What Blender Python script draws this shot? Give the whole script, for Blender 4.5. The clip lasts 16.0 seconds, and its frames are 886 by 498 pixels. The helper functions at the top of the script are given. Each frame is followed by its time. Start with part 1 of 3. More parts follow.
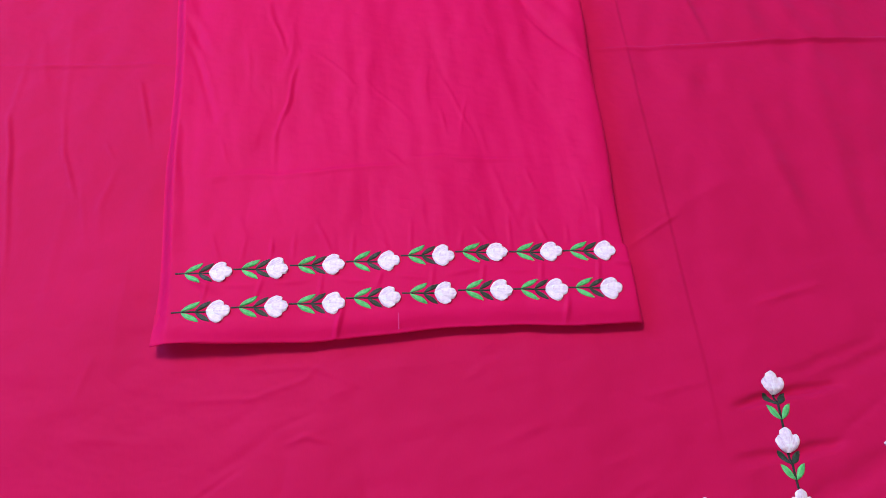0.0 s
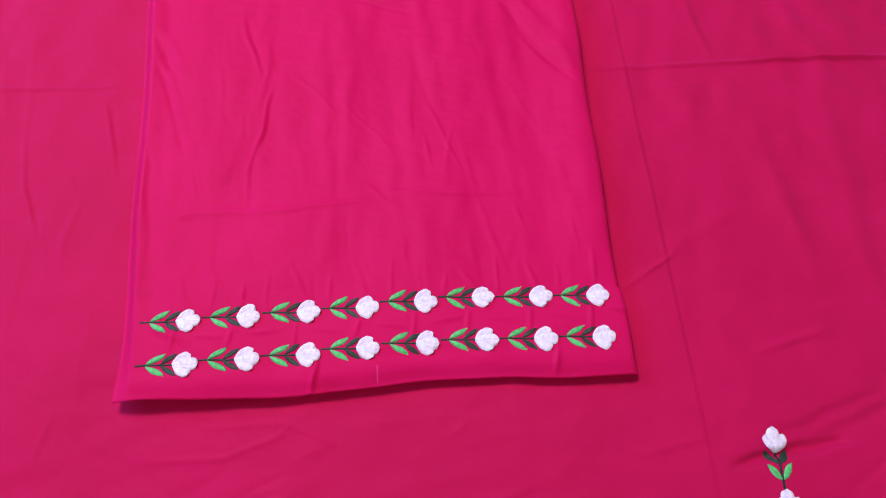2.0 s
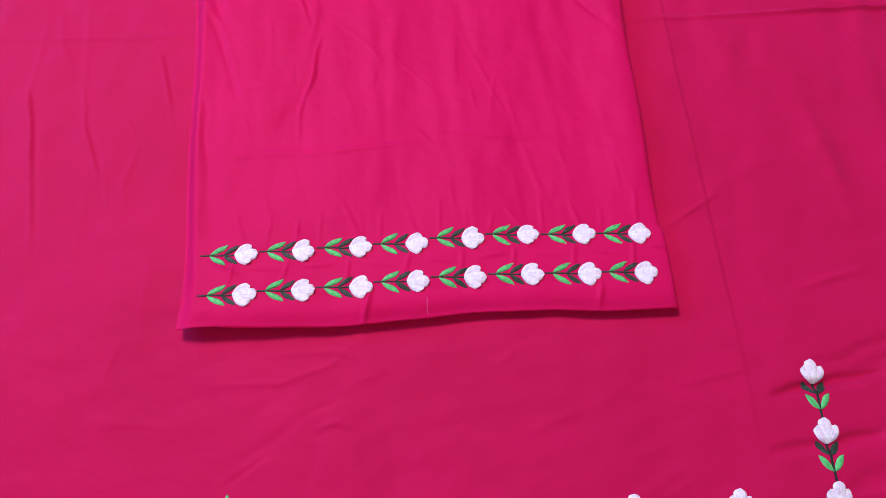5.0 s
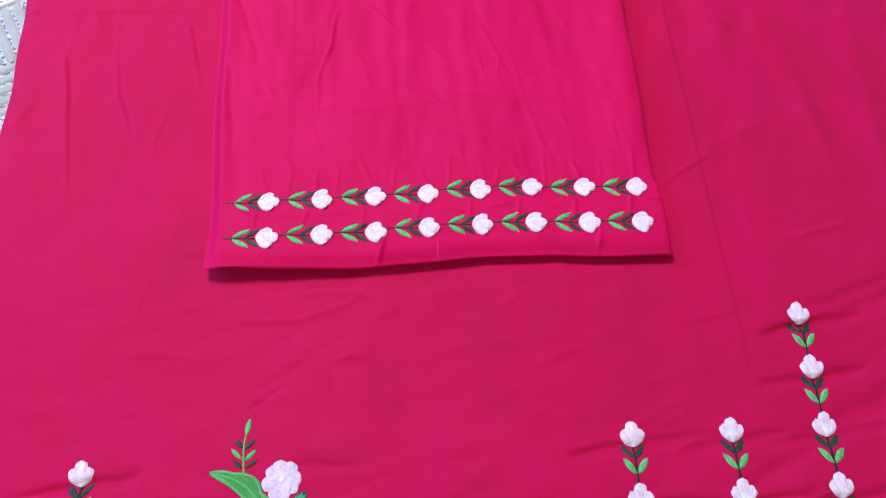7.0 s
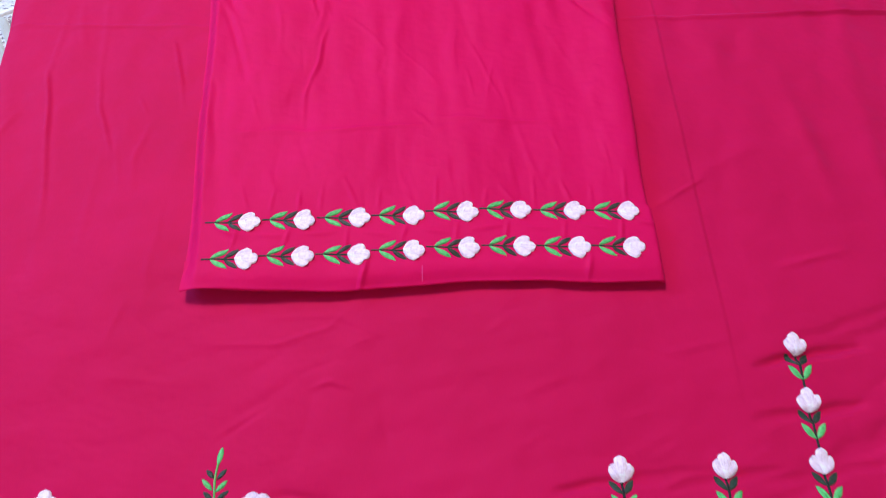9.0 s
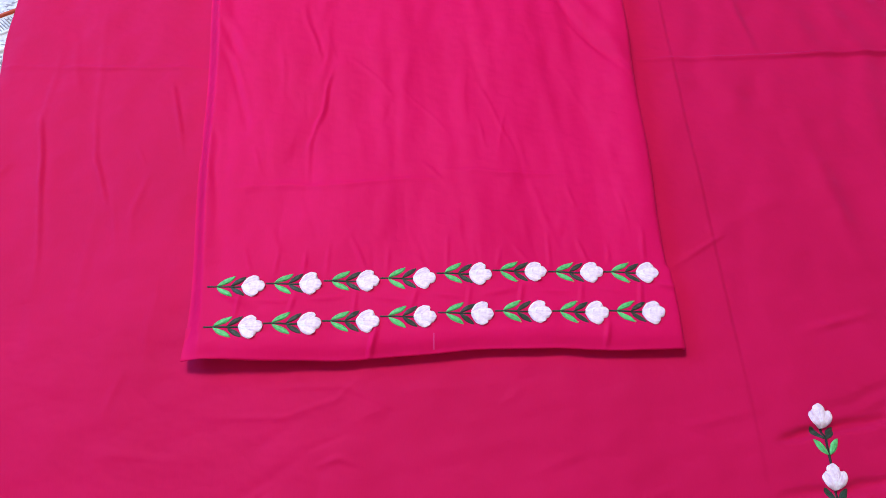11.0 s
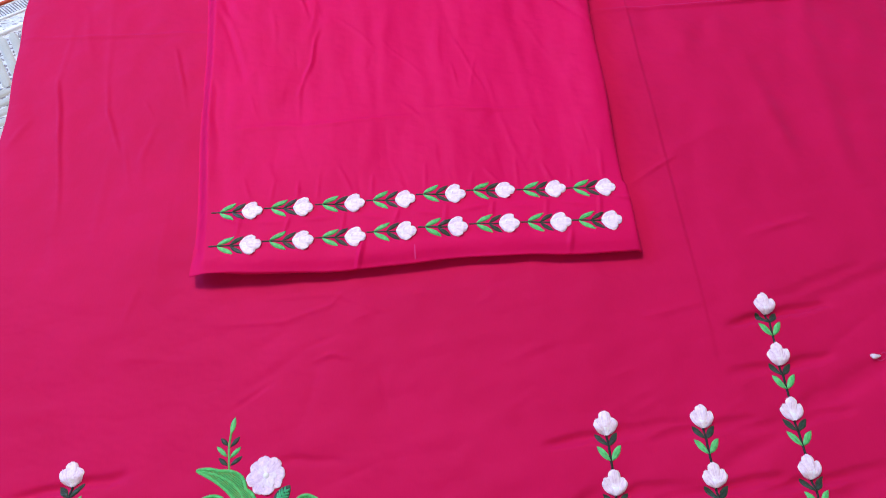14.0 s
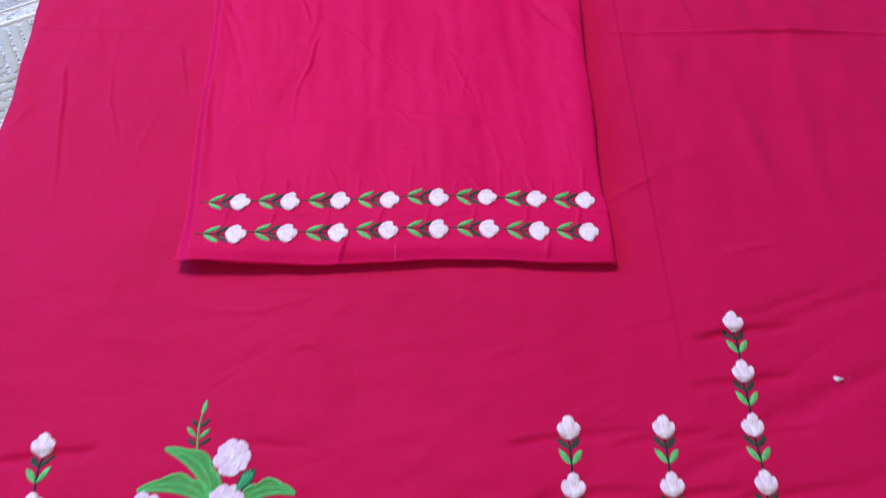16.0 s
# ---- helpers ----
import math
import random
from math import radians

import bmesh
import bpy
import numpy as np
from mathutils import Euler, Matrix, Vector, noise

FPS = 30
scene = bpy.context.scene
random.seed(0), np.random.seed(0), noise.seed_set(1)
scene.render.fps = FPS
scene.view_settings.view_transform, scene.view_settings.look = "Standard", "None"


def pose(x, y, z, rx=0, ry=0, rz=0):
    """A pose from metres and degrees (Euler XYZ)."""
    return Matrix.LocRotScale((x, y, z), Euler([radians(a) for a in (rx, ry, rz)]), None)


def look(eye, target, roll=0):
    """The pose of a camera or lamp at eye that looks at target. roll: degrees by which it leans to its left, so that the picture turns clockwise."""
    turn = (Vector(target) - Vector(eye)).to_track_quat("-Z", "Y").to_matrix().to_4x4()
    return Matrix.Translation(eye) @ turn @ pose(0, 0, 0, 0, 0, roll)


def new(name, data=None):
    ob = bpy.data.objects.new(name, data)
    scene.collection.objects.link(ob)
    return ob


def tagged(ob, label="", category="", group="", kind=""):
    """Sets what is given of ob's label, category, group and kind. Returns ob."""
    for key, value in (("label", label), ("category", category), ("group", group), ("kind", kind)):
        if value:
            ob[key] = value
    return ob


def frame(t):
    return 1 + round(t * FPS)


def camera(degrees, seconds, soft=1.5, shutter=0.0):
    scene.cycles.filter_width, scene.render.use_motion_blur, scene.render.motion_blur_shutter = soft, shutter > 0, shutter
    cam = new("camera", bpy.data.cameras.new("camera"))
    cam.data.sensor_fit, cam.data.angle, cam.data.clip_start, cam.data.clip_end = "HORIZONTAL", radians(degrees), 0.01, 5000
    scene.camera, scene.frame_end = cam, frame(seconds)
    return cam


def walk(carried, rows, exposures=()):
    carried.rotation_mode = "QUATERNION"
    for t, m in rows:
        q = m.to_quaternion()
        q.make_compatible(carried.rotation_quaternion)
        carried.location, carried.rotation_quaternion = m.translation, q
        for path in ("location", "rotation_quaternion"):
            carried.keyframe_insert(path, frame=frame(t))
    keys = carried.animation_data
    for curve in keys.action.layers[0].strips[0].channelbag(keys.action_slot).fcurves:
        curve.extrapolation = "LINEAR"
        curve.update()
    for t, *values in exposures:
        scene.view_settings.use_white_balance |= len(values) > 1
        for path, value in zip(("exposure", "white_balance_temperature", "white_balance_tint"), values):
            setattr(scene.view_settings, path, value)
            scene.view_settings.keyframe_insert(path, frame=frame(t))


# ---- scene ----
cam = camera(66.0, 16.0, soft=0.78, shutter=0.25)
PATH = [
    (0, (-0.008, -0.13, 0.369), (0.113, 0.78, -1.408), 3.3),
    (0.5, (-0.004, -0.118, 0.361), (0.108, 0.788, -1.419), 2.7),
    (1, (0.01, -0.085, 0.343), (0.122, 0.803, -1.446), 3.0),
    (1.5, (0.001, -0.062, 0.349), (0.111, 0.783, -1.46), 3.2),
    (2, (0.006, -0.085, 0.364), (0.12, 0.761, -1.445), 3.4),
    (2.5, (0.01, -0.102, 0.368), (0.121, 0.744, -1.441), 3.0),
    (3, (0.001, -0.087, 0.363), (0.08, 0.74, -1.457), 1.0),
    (3.5, (-0.003, -0.085, 0.349), (0.072, 0.75, -1.467), 0.6),
    (4, (-0.009, -0.076, 0.348), (0.068, 0.731, -1.48), 1.1),
    (4.5, (-0.011, -0.094, 0.352), (0.061, 0.731, -1.468), 0.9),
    (4.7, (-0.012, -0.104, 0.364), (0.055, 0.703, -1.464), 0.8),
    (6.8, (-0.025, -0.148, 0.367), (0.042, 0.721, -1.433), 1.1),
    (7, (-0.022, -0.163, 0.371), (0.043, 0.703, -1.431), 1.0),
    (7.5, (-0.008, -0.186, 0.371), (0.062, 0.699, -1.421), 1.6),
    (8, (-0.007, -0.187, 0.367), (0.058, 0.714, -1.417), 1.4),
    (8.5, (-0.007, -0.18, 0.371), (0.054, 0.72, -1.414), 1.3),
    (9, (-0.012, -0.156, 0.361), (0.051, 0.761, -1.415), 1.4),
    (9.2, (-0.016, -0.135, 0.354), (0.043, 0.779, -1.424), 1.4),
    (11.3, (-0.02, -0.109, 0.369), (0.053, 0.757, -1.433), 2.2),
    (11.5, (-0.023, -0.116, 0.37), (0.04, 0.741, -1.436), 1.6),
    (12, (-0.015, -0.134, 0.371), (0.045, 0.767, -1.414), 0.6),
    (12.5, (-0.014, -0.137, 0.368), (0.043, 0.756, -1.42), -0.0),
    (13, (-0.013, -0.143, 0.371), (0.052, 0.77, -1.408), -0.3),
    (13.5, (-0.018, -0.154, 0.376), (0.059, 0.768, -1.397), 0.1),
    (14, (-0.008, -0.185, 0.378), (0.055, 0.753, -1.387), -0.9),
    (14.5, (-0.009, -0.218, 0.381), (0.058, 0.74, -1.374), 0.7),
    (15, (-0.003, -0.245, 0.396), (0.059, 0.751, -1.337), 2.1),
    (15.5, (0.002, -0.262, 0.393), (0.061, 0.742, -1.336), 1.9),
    (15.7, (0.003, -0.258, 0.389), (0.049, 0.762, -1.331), 1.4),
    (15.8, (0.002, -0.243, 0.39), (0.052, 0.761, -1.339), 1.6),
    (15.9, (0.003, -0.225, 0.387), (0.06, 0.778, -1.343), 2.0),
    (16, (0.006, -0.203, 0.381), (0.062, 0.796, -1.351), 2.0),
]
walk(cam, [(t, look(eye, target, roll)) for t, eye, target, roll in PATH],
     exposures=((0, -0.06), (4.5, -0.05), (7.0, 0.0), (14.2, 0.0), (15.0, -0.05), (16.0, -0.14)))
# ---- light ----
world = bpy.data.worlds.new("world")
scene.world = world
world.use_nodes = True
world.node_tree.nodes["Background"].inputs[0].default_value = (0.75, 0.85, 1.0, 1)
world.node_tree.nodes["Background"].inputs[1].default_value = 0.10


def area_lamp(name, m, width, height, watts, colour):
    data = bpy.data.lights.new(name, "AREA")
    data.shape, data.size, data.size_y, data.energy, data.color = "RECTANGLE", width, height, watts, colour
    ob = new(name, data)
    ob.matrix_world = m
    return ob


# a lamp panel overhead, daylight through the unseen side window, and a fill lamp added behind
area_lamp("ceiling_lamp", look((-0.42, 0.78, 1.50), (-0.05, -0.10, 0.0)), 0.4, 0.34, 24.6, (1.0, 0.93, 0.93))
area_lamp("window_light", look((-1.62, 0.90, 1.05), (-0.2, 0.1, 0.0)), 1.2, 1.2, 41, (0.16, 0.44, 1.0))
area_lamp("rear_fill_light", look((-0.17, -1.90, 1.50), (0.0, 0.1, 0.0)), 0.6, 1.0, 12, (1.0, 0.86, 0.78))


# ---- materials ----
class Nodes:
    """Short hand for a procedural node material."""

    def __init__(self, name):
        self.mat = bpy.data.materials.new(name)
        self.mat.use_nodes = True
        self.tree = self.mat.node_tree
        self.bsdf = self.tree.nodes["Principled BSDF"]
        self.coords = self.tree.nodes.new("ShaderNodeTexCoord")

    def link(self, a, b):
        self.tree.links.new(a, b)

    def mapped(self, scale, space="Object", turn=0.0):
        n = self.tree.nodes.new("ShaderNodeMapping")
        n.inputs["Scale"].default_value = scale
        n.inputs["Rotation"].default_value = (0, 0, turn)
        self.link(self.coords.outputs[space], n.inputs["Vector"])
        return n.outputs["Vector"]

    def noise(self, vector, scale, detail=3.0, rough=0.55):
        n = self.tree.nodes.new("ShaderNodeTexNoise")
        n.inputs["Scale"].default_value, n.inputs["Detail"].default_value, n.inputs["Roughness"].default_value = scale, detail, rough
        self.link(vector, n.inputs["Vector"])
        return n.outputs["Fac"]

    def wave(self, vector, scale, distortion=0.0, direction="X"):
        n = self.tree.nodes.new("ShaderNodeTexWave")
        n.wave_type, n.bands_direction = "BANDS", direction
        n.inputs["Scale"].default_value, n.inputs["Distortion"].default_value = scale, distortion
        n.inputs["Detail"].default_value = 2.0
        self.link(vector, n.inputs["Vector"])
        return n.outputs["Fac"]

    def ramp(self, fac, stops):
        n = self.tree.nodes.new("ShaderNodeValToRGB")
        e = n.color_ramp.elements
        while len(e) < len(stops):
            e.new(0.5)
        for el, (p, c) in zip(e, stops):
            el.position, el.color = p, (*c, 1)
        self.link(fac, n.inputs["Fac"])
        return n.outputs["Color"]

    def mix(self, fac, a, b, kind="MIX"):
        n = self.tree.nodes.new("ShaderNodeMix")
        n.data_type, n.blend_type = "RGBA", kind
        for socket, v in ((n.inputs["Factor"], fac), (n.inputs[6], a), (n.inputs[7], b)):
            if isinstance(v, (int, float)):
                socket.default_value = v
            elif isinstance(v, tuple):
                socket.default_value = (*v, 1)
            else:
                self.link(v, socket)
        return n.outputs[2]

    def bump(self, height, distance, strength=1.0, under=None):
        n = self.tree.nodes.new("ShaderNodeBump")
        n.inputs["Distance"].default_value, n.inputs["Strength"].default_value = distance, strength
        self.link(height, n.inputs["Height"])
        if under is not None:
            self.link(under, n.inputs["Normal"])
        return n.outputs["Normal"]

    def finish(self, colour, rough, normal=None, specular=0.3, sheen=0.0, sheen_tint=(1, 1, 1)):
        b = self.bsdf
        if isinstance(colour, tuple):
            b.inputs["Base Color"].default_value = (*colour, 1)
        else:
            self.link(colour, b.inputs["Base Color"])
        b.inputs["Roughness"].default_value = rough
        b.inputs["Specular IOR Level"].default_value = specular
        b.inputs["Sheen Weight"].default_value, b.inputs["Sheen Tint"].default_value = sheen, (*sheen_tint, 1)
        b.inputs["Sheen Roughness"].default_value = 0.4
        if normal is not None:
            self.link(normal, b.inputs["Normal"])
        return self.mat


def cotton(name, colour, deep, stretch, specular, sheen):
    """Fine smooth cotton: cloudy dye, long soft creases, a weave."""
    n = Nodes(name)
    cloudy = n.noise(n.mapped((1, 1, 1)), 14, 3)
    slub = n.noise(n.mapped((2600, 240, 400)), 1.0, 2)
    slub2 = n.noise(n.mapped((240, 2600, 400)), 1.0, 2)
    col = n.mix(n.ramp(cloudy, ((0.35, (0, 0, 0)), (0.7, (1, 1, 1)))), colour, deep)
    col = n.mix(0.04, col, n.ramp(slub, ((0.3, tuple(c * 0.55 for c in colour)), (0.7, tuple(min(1, c * 1.5) for c in colour)))))
    creases = n.noise(n.mapped(stretch), 1.0, 3, 0.5)
    nm = n.bump(creases, 0.0014, 0.55)
    blotch = n.noise(n.mapped((44, 58, 30)), 1.0, 2, 0.45)
    nm = n.bump(n.ramp(blotch, ((0.36, (0, 0, 0)), (0.66, (1, 1, 1)))), 0.0008, 0.65, nm)
    nm = n.bump(slub, 0.00010, 0.07, nm)
    nm = n.bump(slub2, 0.00010, 0.07, nm)
    # the violet sheen tint paints in the cool cast of the side light
    return n.finish(col, 0.62, nm, specular=specular, sheen=sheen, sheen_tint=(0.60, 0.30, 1.0))


def thread(name, colour, shade, threads=26.0, rough=0.45, along=1.6, grain=0.4):
    """Satin-stitch embroidery thread; the threads run along the piece's second UV axis."""
    n = Nodes(name)
    v = n.mapped((threads, along, 1), "UV")
    strand = n.noise(v, 1.0, 3, 0.6)
    coarse = n.noise(n.mapped((1, 1, 1)), 420, 2)
    col = n.mix(n.ramp(strand, ((0.34, (0, 0, 0)), (0.66, (1, 1, 1)))), shade, colour)
    col = n.mix(n.ramp(coarse, ((0.40, (0, 0, 0)), (0.75, (1, 1, 1)))), col, tuple(min(1, c * 1.12) for c in colour))
    nm = n.bump(strand, 0.00040, 0.8)
    nm = n.bump(n.noise(n.mapped((1, 1, 1)), 1150, 3, 0.7), 0.0006, grain, nm)
    return n.finish(col, rough, nm, specular=0.35, sheen=0.1)


CRIMSON = cotton("crimson_cotton", (0.556, 0.0060, 0.077), (0.516, 0.0056, 0.067), (34, 13, 20), 0.05, 0.20)
# same cotton; the stronger light on the fold is put into its colour
CRIMSON_FOLDED_LIT = cotton("crimson_cotton_folded_lit", (0.645, 0.0036, 0.096), (0.605, 0.0032, 0.084), (52, 13, 20), 0.07, 0.03)
PINK_WHITE = thread("pale_pink_thread", (0.95, 0.79, 0.88), (0.70, 0.50, 0.68), 9, grain=0.65)
WHITE = thread("white_thread", (0.98, 0.90, 0.96), (0.84, 0.68, 0.86), 9, grain=0.6)
BLOSSOM_PINK = thread("blossom_pink_thread", (0.90, 0.72, 0.86), (0.66, 0.46, 0.66), 10, grain=1.0)
BLOSSOM_HEART = thread("blossom_heart_thread", (0.94, 0.80, 0.90), (0.74, 0.56, 0.74), 9, grain=1.0)
EDGE_GREEN = thread("leaf_edge_thread", (0.120, 0.58, 0.165), (0.045, 0.38, 0.085), 6)
KNOT = thread("ivory_thread", (0.99, 0.98, 0.96), (0.95, 0.92, 0.92), 6, grain=0.2)
LIGHT_GREEN = thread("light_green_thread", (0.135, 0.60, 0.185), (0.030, 0.28, 0.060), 4)
MID_GREEN = thread("mid_green_thread", (0.050, 0.50, 0.200), (0.020, 0.28, 0.105), 6)
DARK_GREEN = thread("dark_green_thread", (0.024, 0.056, 0.034), (0.008, 0.022, 0.013), 9)
BROWN_GREEN = thread("brown_green_thread", (0.034, 0.056, 0.034), (0.022, 0.016, 0.012), 7)
BLACK_GREEN = thread("black_green_thread", (0.012, 0.016, 0.012), (0.004, 0.005, 0.004), 8)
OLIVE_STEM = thread("yellow_green_thread", (0.18, 0.46, 0.13), (0.10, 0.30, 0.08), 6)


def lattice_material():
    """Open net stitching in green and ochre, with the red cloth showing through."""
    n = Nodes("green_net_stitch")
    a = n.wave(n.mapped((1, 1, 1), turn=radians(38)), 400, 3.0)
    b = n.wave(n.mapped((1, 1, 1), turn=radians(-52)), 350, 3.0)
    net = n.mix(1.0, a, b, "LIGHTEN")
    stain = n.noise(n.mapped((1, 1, 1)), 260, 2)
    ground = n.mix(n.ramp(stain, ((0.45, (0, 0, 0)), (0.60, (1, 1, 1)))), (0.035, 0.17, 0.040), (0.20, 0.17, 0.035))
    col = n.mix(n.ramp(net, ((0.60, (0, 0, 0)), (0.84, (1, 1, 1)))), ground, (0.100, 0.50, 0.135))
    return n.finish(col, 0.55, n.bump(net, 0.0004, 0.8), specular=0.25)


NET_GREEN = lattice_material()


def rug_material():
    n = Nodes("flecked_rug")
    fleck = n.noise(n.mapped((170, 460, 300), turn=radians(-28)), 1.0, 2, 0.6)
    tuft = n.noise(n.mapped((1, 1, 1)), 330, 3)
    big = n.noise(n.mapped((1, 1, 1)), 22, 2)
    col = n.ramp(tuft, ((0.35, (0.50, 0.52, 0.54)), (0.65, (0.72, 0.74, 0.77))))
    cut = n.mix(n.ramp(big, ((0.35, (0, 0, 0)), (0.60, (1, 1, 1)))), fleck, n.ramp(fleck, ((0.30, (0.4, 0.4, 0.4)), (0.8, (0.9, 0.9, 0.9)))))
    col = n.mix(n.ramp(cut, ((0.60, (0, 0, 0)), (0.67, (1, 1, 1)))), col, (0.24, 0.21, 0.24))
    nm = n.bump(tuft, 0.0012, 0.9)
    return n.finish(col, 0.75, n.bump(fleck, 0.0008, 0.8, nm), specular=0.2)


def chenille_material():
    n = Nodes("grey_chenille")
    pile = n.noise(n.mapped((1, 1, 1)), 900, 3, 0.65)
    soft = n.noise(n.mapped((1, 1, 1)), 60, 2)
    col = n.mix(n.ramp(soft, ((0.3, (0, 0, 0)), (0.7, (1, 1, 1)))), (0.43, 0.44, 0.41), (0.50, 0.51, 0.47))
    col = n.mix(0.25, col, n.ramp(pile, ((0.3, (0.31, 0.32, 0.29)), (0.7, (0.54, 0.55, 0.51)))))
    return n.finish(col, 0.8, n.bump(pile, 0.0005, 0.8), specular=0.15, sheen=0.2)


def plain_material(name, colour, rough, scale, depth):
    n = Nodes(name)
    f = n.noise(n.mapped((1, 1, 1)), scale, 4)
    g = n.noise(n.mapped((1, 1, 1)), scale * 0.08, 2)
    col = n.mix(n.ramp(f, ((0.3, (0, 0, 0)), (0.7, (1, 1, 1)))), tuple(c * 0.9 for c in colour), colour)
    col = n.mix(n.ramp(g, ((0.3, (0, 0, 0)), (0.8, (0.25, 0.25, 0.25)))), col, tuple(c * 0.8 for c in colour))
    return n.finish(col, rough, n.bump(f, depth, 0.5), specular=0.3)


RUG = rug_material()
CHENILLE = chenille_material()
RUG_DARK = plain_material("grey_purple_yarn", (0.27, 0.25, 0.27), 0.8, 800, 0.0004)
RUG_WHITE = plain_material("white_yarn", (0.82, 0.84, 0.88), 0.7, 700, 0.0006)
RUG_RED = plain_material("brick_red_yarn", (0.50, 0.075, 0.035), 0.75, 800, 0.0004)
TAN = plain_material("tan_thread", (0.62, 0.36, 0.16), 0.7, 900, 0.0002)
CHALK = plain_material("chalk", (0.66, 0.035, 0.20), 0.9, 900, 0.0001)
LINT = plain_material("white_lint", (0.80, 0.62, 0.72), 0.8, 900, 0.0002)
WALL = plain_material("cream_wall_paint", (0.62, 0.60, 0.56), 0.8, 40, 0.0006)
CEILING = plain_material("white_ceiling_paint", (0.78, 0.78, 0.77), 0.85, 40, 0.0006)
FLOOR = plain_material("stone_floor", (0.42, 0.40, 0.37), 0.4, 30, 0.0004)


# ---- mesh helpers ----
def add_mesh(name, verts, faces, material, parent=None, label="", uvs=None, smooth=True):
    """A mesh object from arrays; uvs holds one pair a vertex."""
    me = bpy.data.meshes.new(name)
    me.from_pydata([tuple(v) for v in verts], [], [tuple(int(i) for i in f) for f in faces])
    if smooth:
        me.polygons.foreach_set("use_smooth", [True] * len(me.polygons))
    if uvs is not None:
        layer = me.uv_layers.new(name="UVMap")
        idx = np.empty(len(me.loops), dtype=np.int32)
        me.loops.foreach_get("vertex_index", idx)
        layer.data.foreach_set("uv", np.asarray(uvs, dtype=np.float32)[idx].ravel())
    me.materials.append(material)
    ob = new(name, me)
    if parent is not None:
        ob.parent = parent
    if label:
        tagged(ob, label)
    return ob


def sheet_faces(rows, cols):
    i = np.arange((rows - 1) * (cols - 1))
    a = (i // (cols - 1)) * cols + i % (cols - 1)
    return np.stack([a, a + 1, a + 1 + cols, a + cols], axis=1)


def box(name, x0, y0, z0, x1, y1, z1, material, bevel=0.0, parent=None):
    bm = bmesh.new()
    bmesh.ops.create_cube(bm, size=1.0)
    for v in bm.verts:
        v.co = Vector(((x0 + x1) / 2 + v.co.x * (x1 - x0), (y0 + y1) / 2 + v.co.y * (y1 - y0), (z0 + z1) / 2 + v.co.z * (z1 - z0)))
    if bevel:
        bmesh.ops.bevel(bm, geom=bm.edges[:], offset=bevel, segments=2, affect="EDGES")
    me = bpy.data.meshes.new(name)
    bm.to_mesh(me)
    bm.free()
    me.materials.append(material)
    ob = new(name, me)
    if parent is not None:
        ob.parent = parent
    return ob


# ---- the lie of the cloth ----
rng = np.random.default_rng(7)


def ripples(count, low, high, tall, lean=None):
    """Parameters of overlapping soft waves; lean keeps their crests near one direction."""
    out = []
    for _ in range(count):
        a = rng.uniform(0, math.pi) if lean is None else lean + rng.normal(0, 0.28)
        k = 2 * math.pi / rng.uniform(low, high)
        out.append((k * math.cos(a), k * math.sin(a), rng.uniform(0, 6.28), tall * rng.uniform(0.4, 1.0)))
    return out


def waves(x, y, params):
    z = np.zeros_like(x)
    for kx, ky, p, h in params:
        z = z + h * np.sin(kx * x + ky * y + p)
    return z


def fold(x, y, ax, ay, bx, by, tall, wide):
    """A soft crease from a to b that dies away past its ends. Millimetres for tall and wide."""
    dx, dy = bx - ax, by - ay
    run = math.hypot(dx, dy)
    s = ((x - ax) * dx + (y - ay) * dy) / run
    d = ((x - ax) * -dy + (y - ay) * dx) / run
    past = np.maximum(0, np.maximum(-s, s - run))
    swell = np.sin(np.clip(s / run, 0, 1) * math.pi) * 0.4 + 0.6
    w = wide * 0.001
    tall = tall * (2.0 + 0.2 * abs(dy) / run)
    return tall * 0.001 * swell * np.exp(-(d / w) ** 2) * np.exp(-(past / (0.10 * run + 2 * w)) ** 2)


def crumples(seed, count, x0, y0, x1, y1, lean, low, high):
    """Short slack wrinkles strewn over a stretch of cloth: their ends, height and width."""
    pick = random.Random(seed)
    out = []
    for _ in range(count):
        cx, cy, a, run = pick.uniform(x0, x1), pick.uniform(y0, y1), lean + pick.gauss(0, 0.30), pick.uniform(low, high) / 2
        out.append((cx - run * math.cos(a), cy - run * math.sin(a), cx + run * math.cos(a), cy + run * math.sin(a), pick.choice((-1, 1)) * pick.uniform(0.08, 0.30), pick.uniform(1.2, 2.6)))
    return out


SLACK = crumples(3, 34, 0.03, -0.20, 0.31, -0.01, 0.15, 0.010, 0.034) + crumples(4, 14, -0.26, -0.16, 0.03, -0.02, 0.05, 0.010, 0.030)
LEG_SLACK = crumples(5, 30, -0.12, 0.065, 0.115, 0.235, math.pi / 2 + 0.06, 0.010, 0.040) + crumples(6, 16, -0.12, 0.058, 0.115, 0.085, math.pi / 2, 0.008, 0.018)
WARP_X = ripples(7, 0.016, 0.05, 0.00055)
WARP_Y = ripples(7, 0.016, 0.05, 0.00050)
BROAD = ripples(10, 0.09, 0.22, 0.00045)
UPRIGHT = ripples(18, 0.016, 0.050, 0.00010, lean=0.0)
FLAT = ripples(12, 0.016, 0.05, 0.00006, lean=math.pi / 2)
COLUMN_TOPS = ((0.194, -0.037, 6), (0.140, -0.100, 4), (0.086, -0.0995, 4), (0.032, -0.162, 2), (-0.204, -0.103, 4))
COLUMN_LEAN = (0.040, 0.045, 0.035, 0.035, -0.08)
PITCH = 0.0315


def seam_x(y):
    return 0.1592 + 0.021 * np.clip(y, -0.1, 0.5)


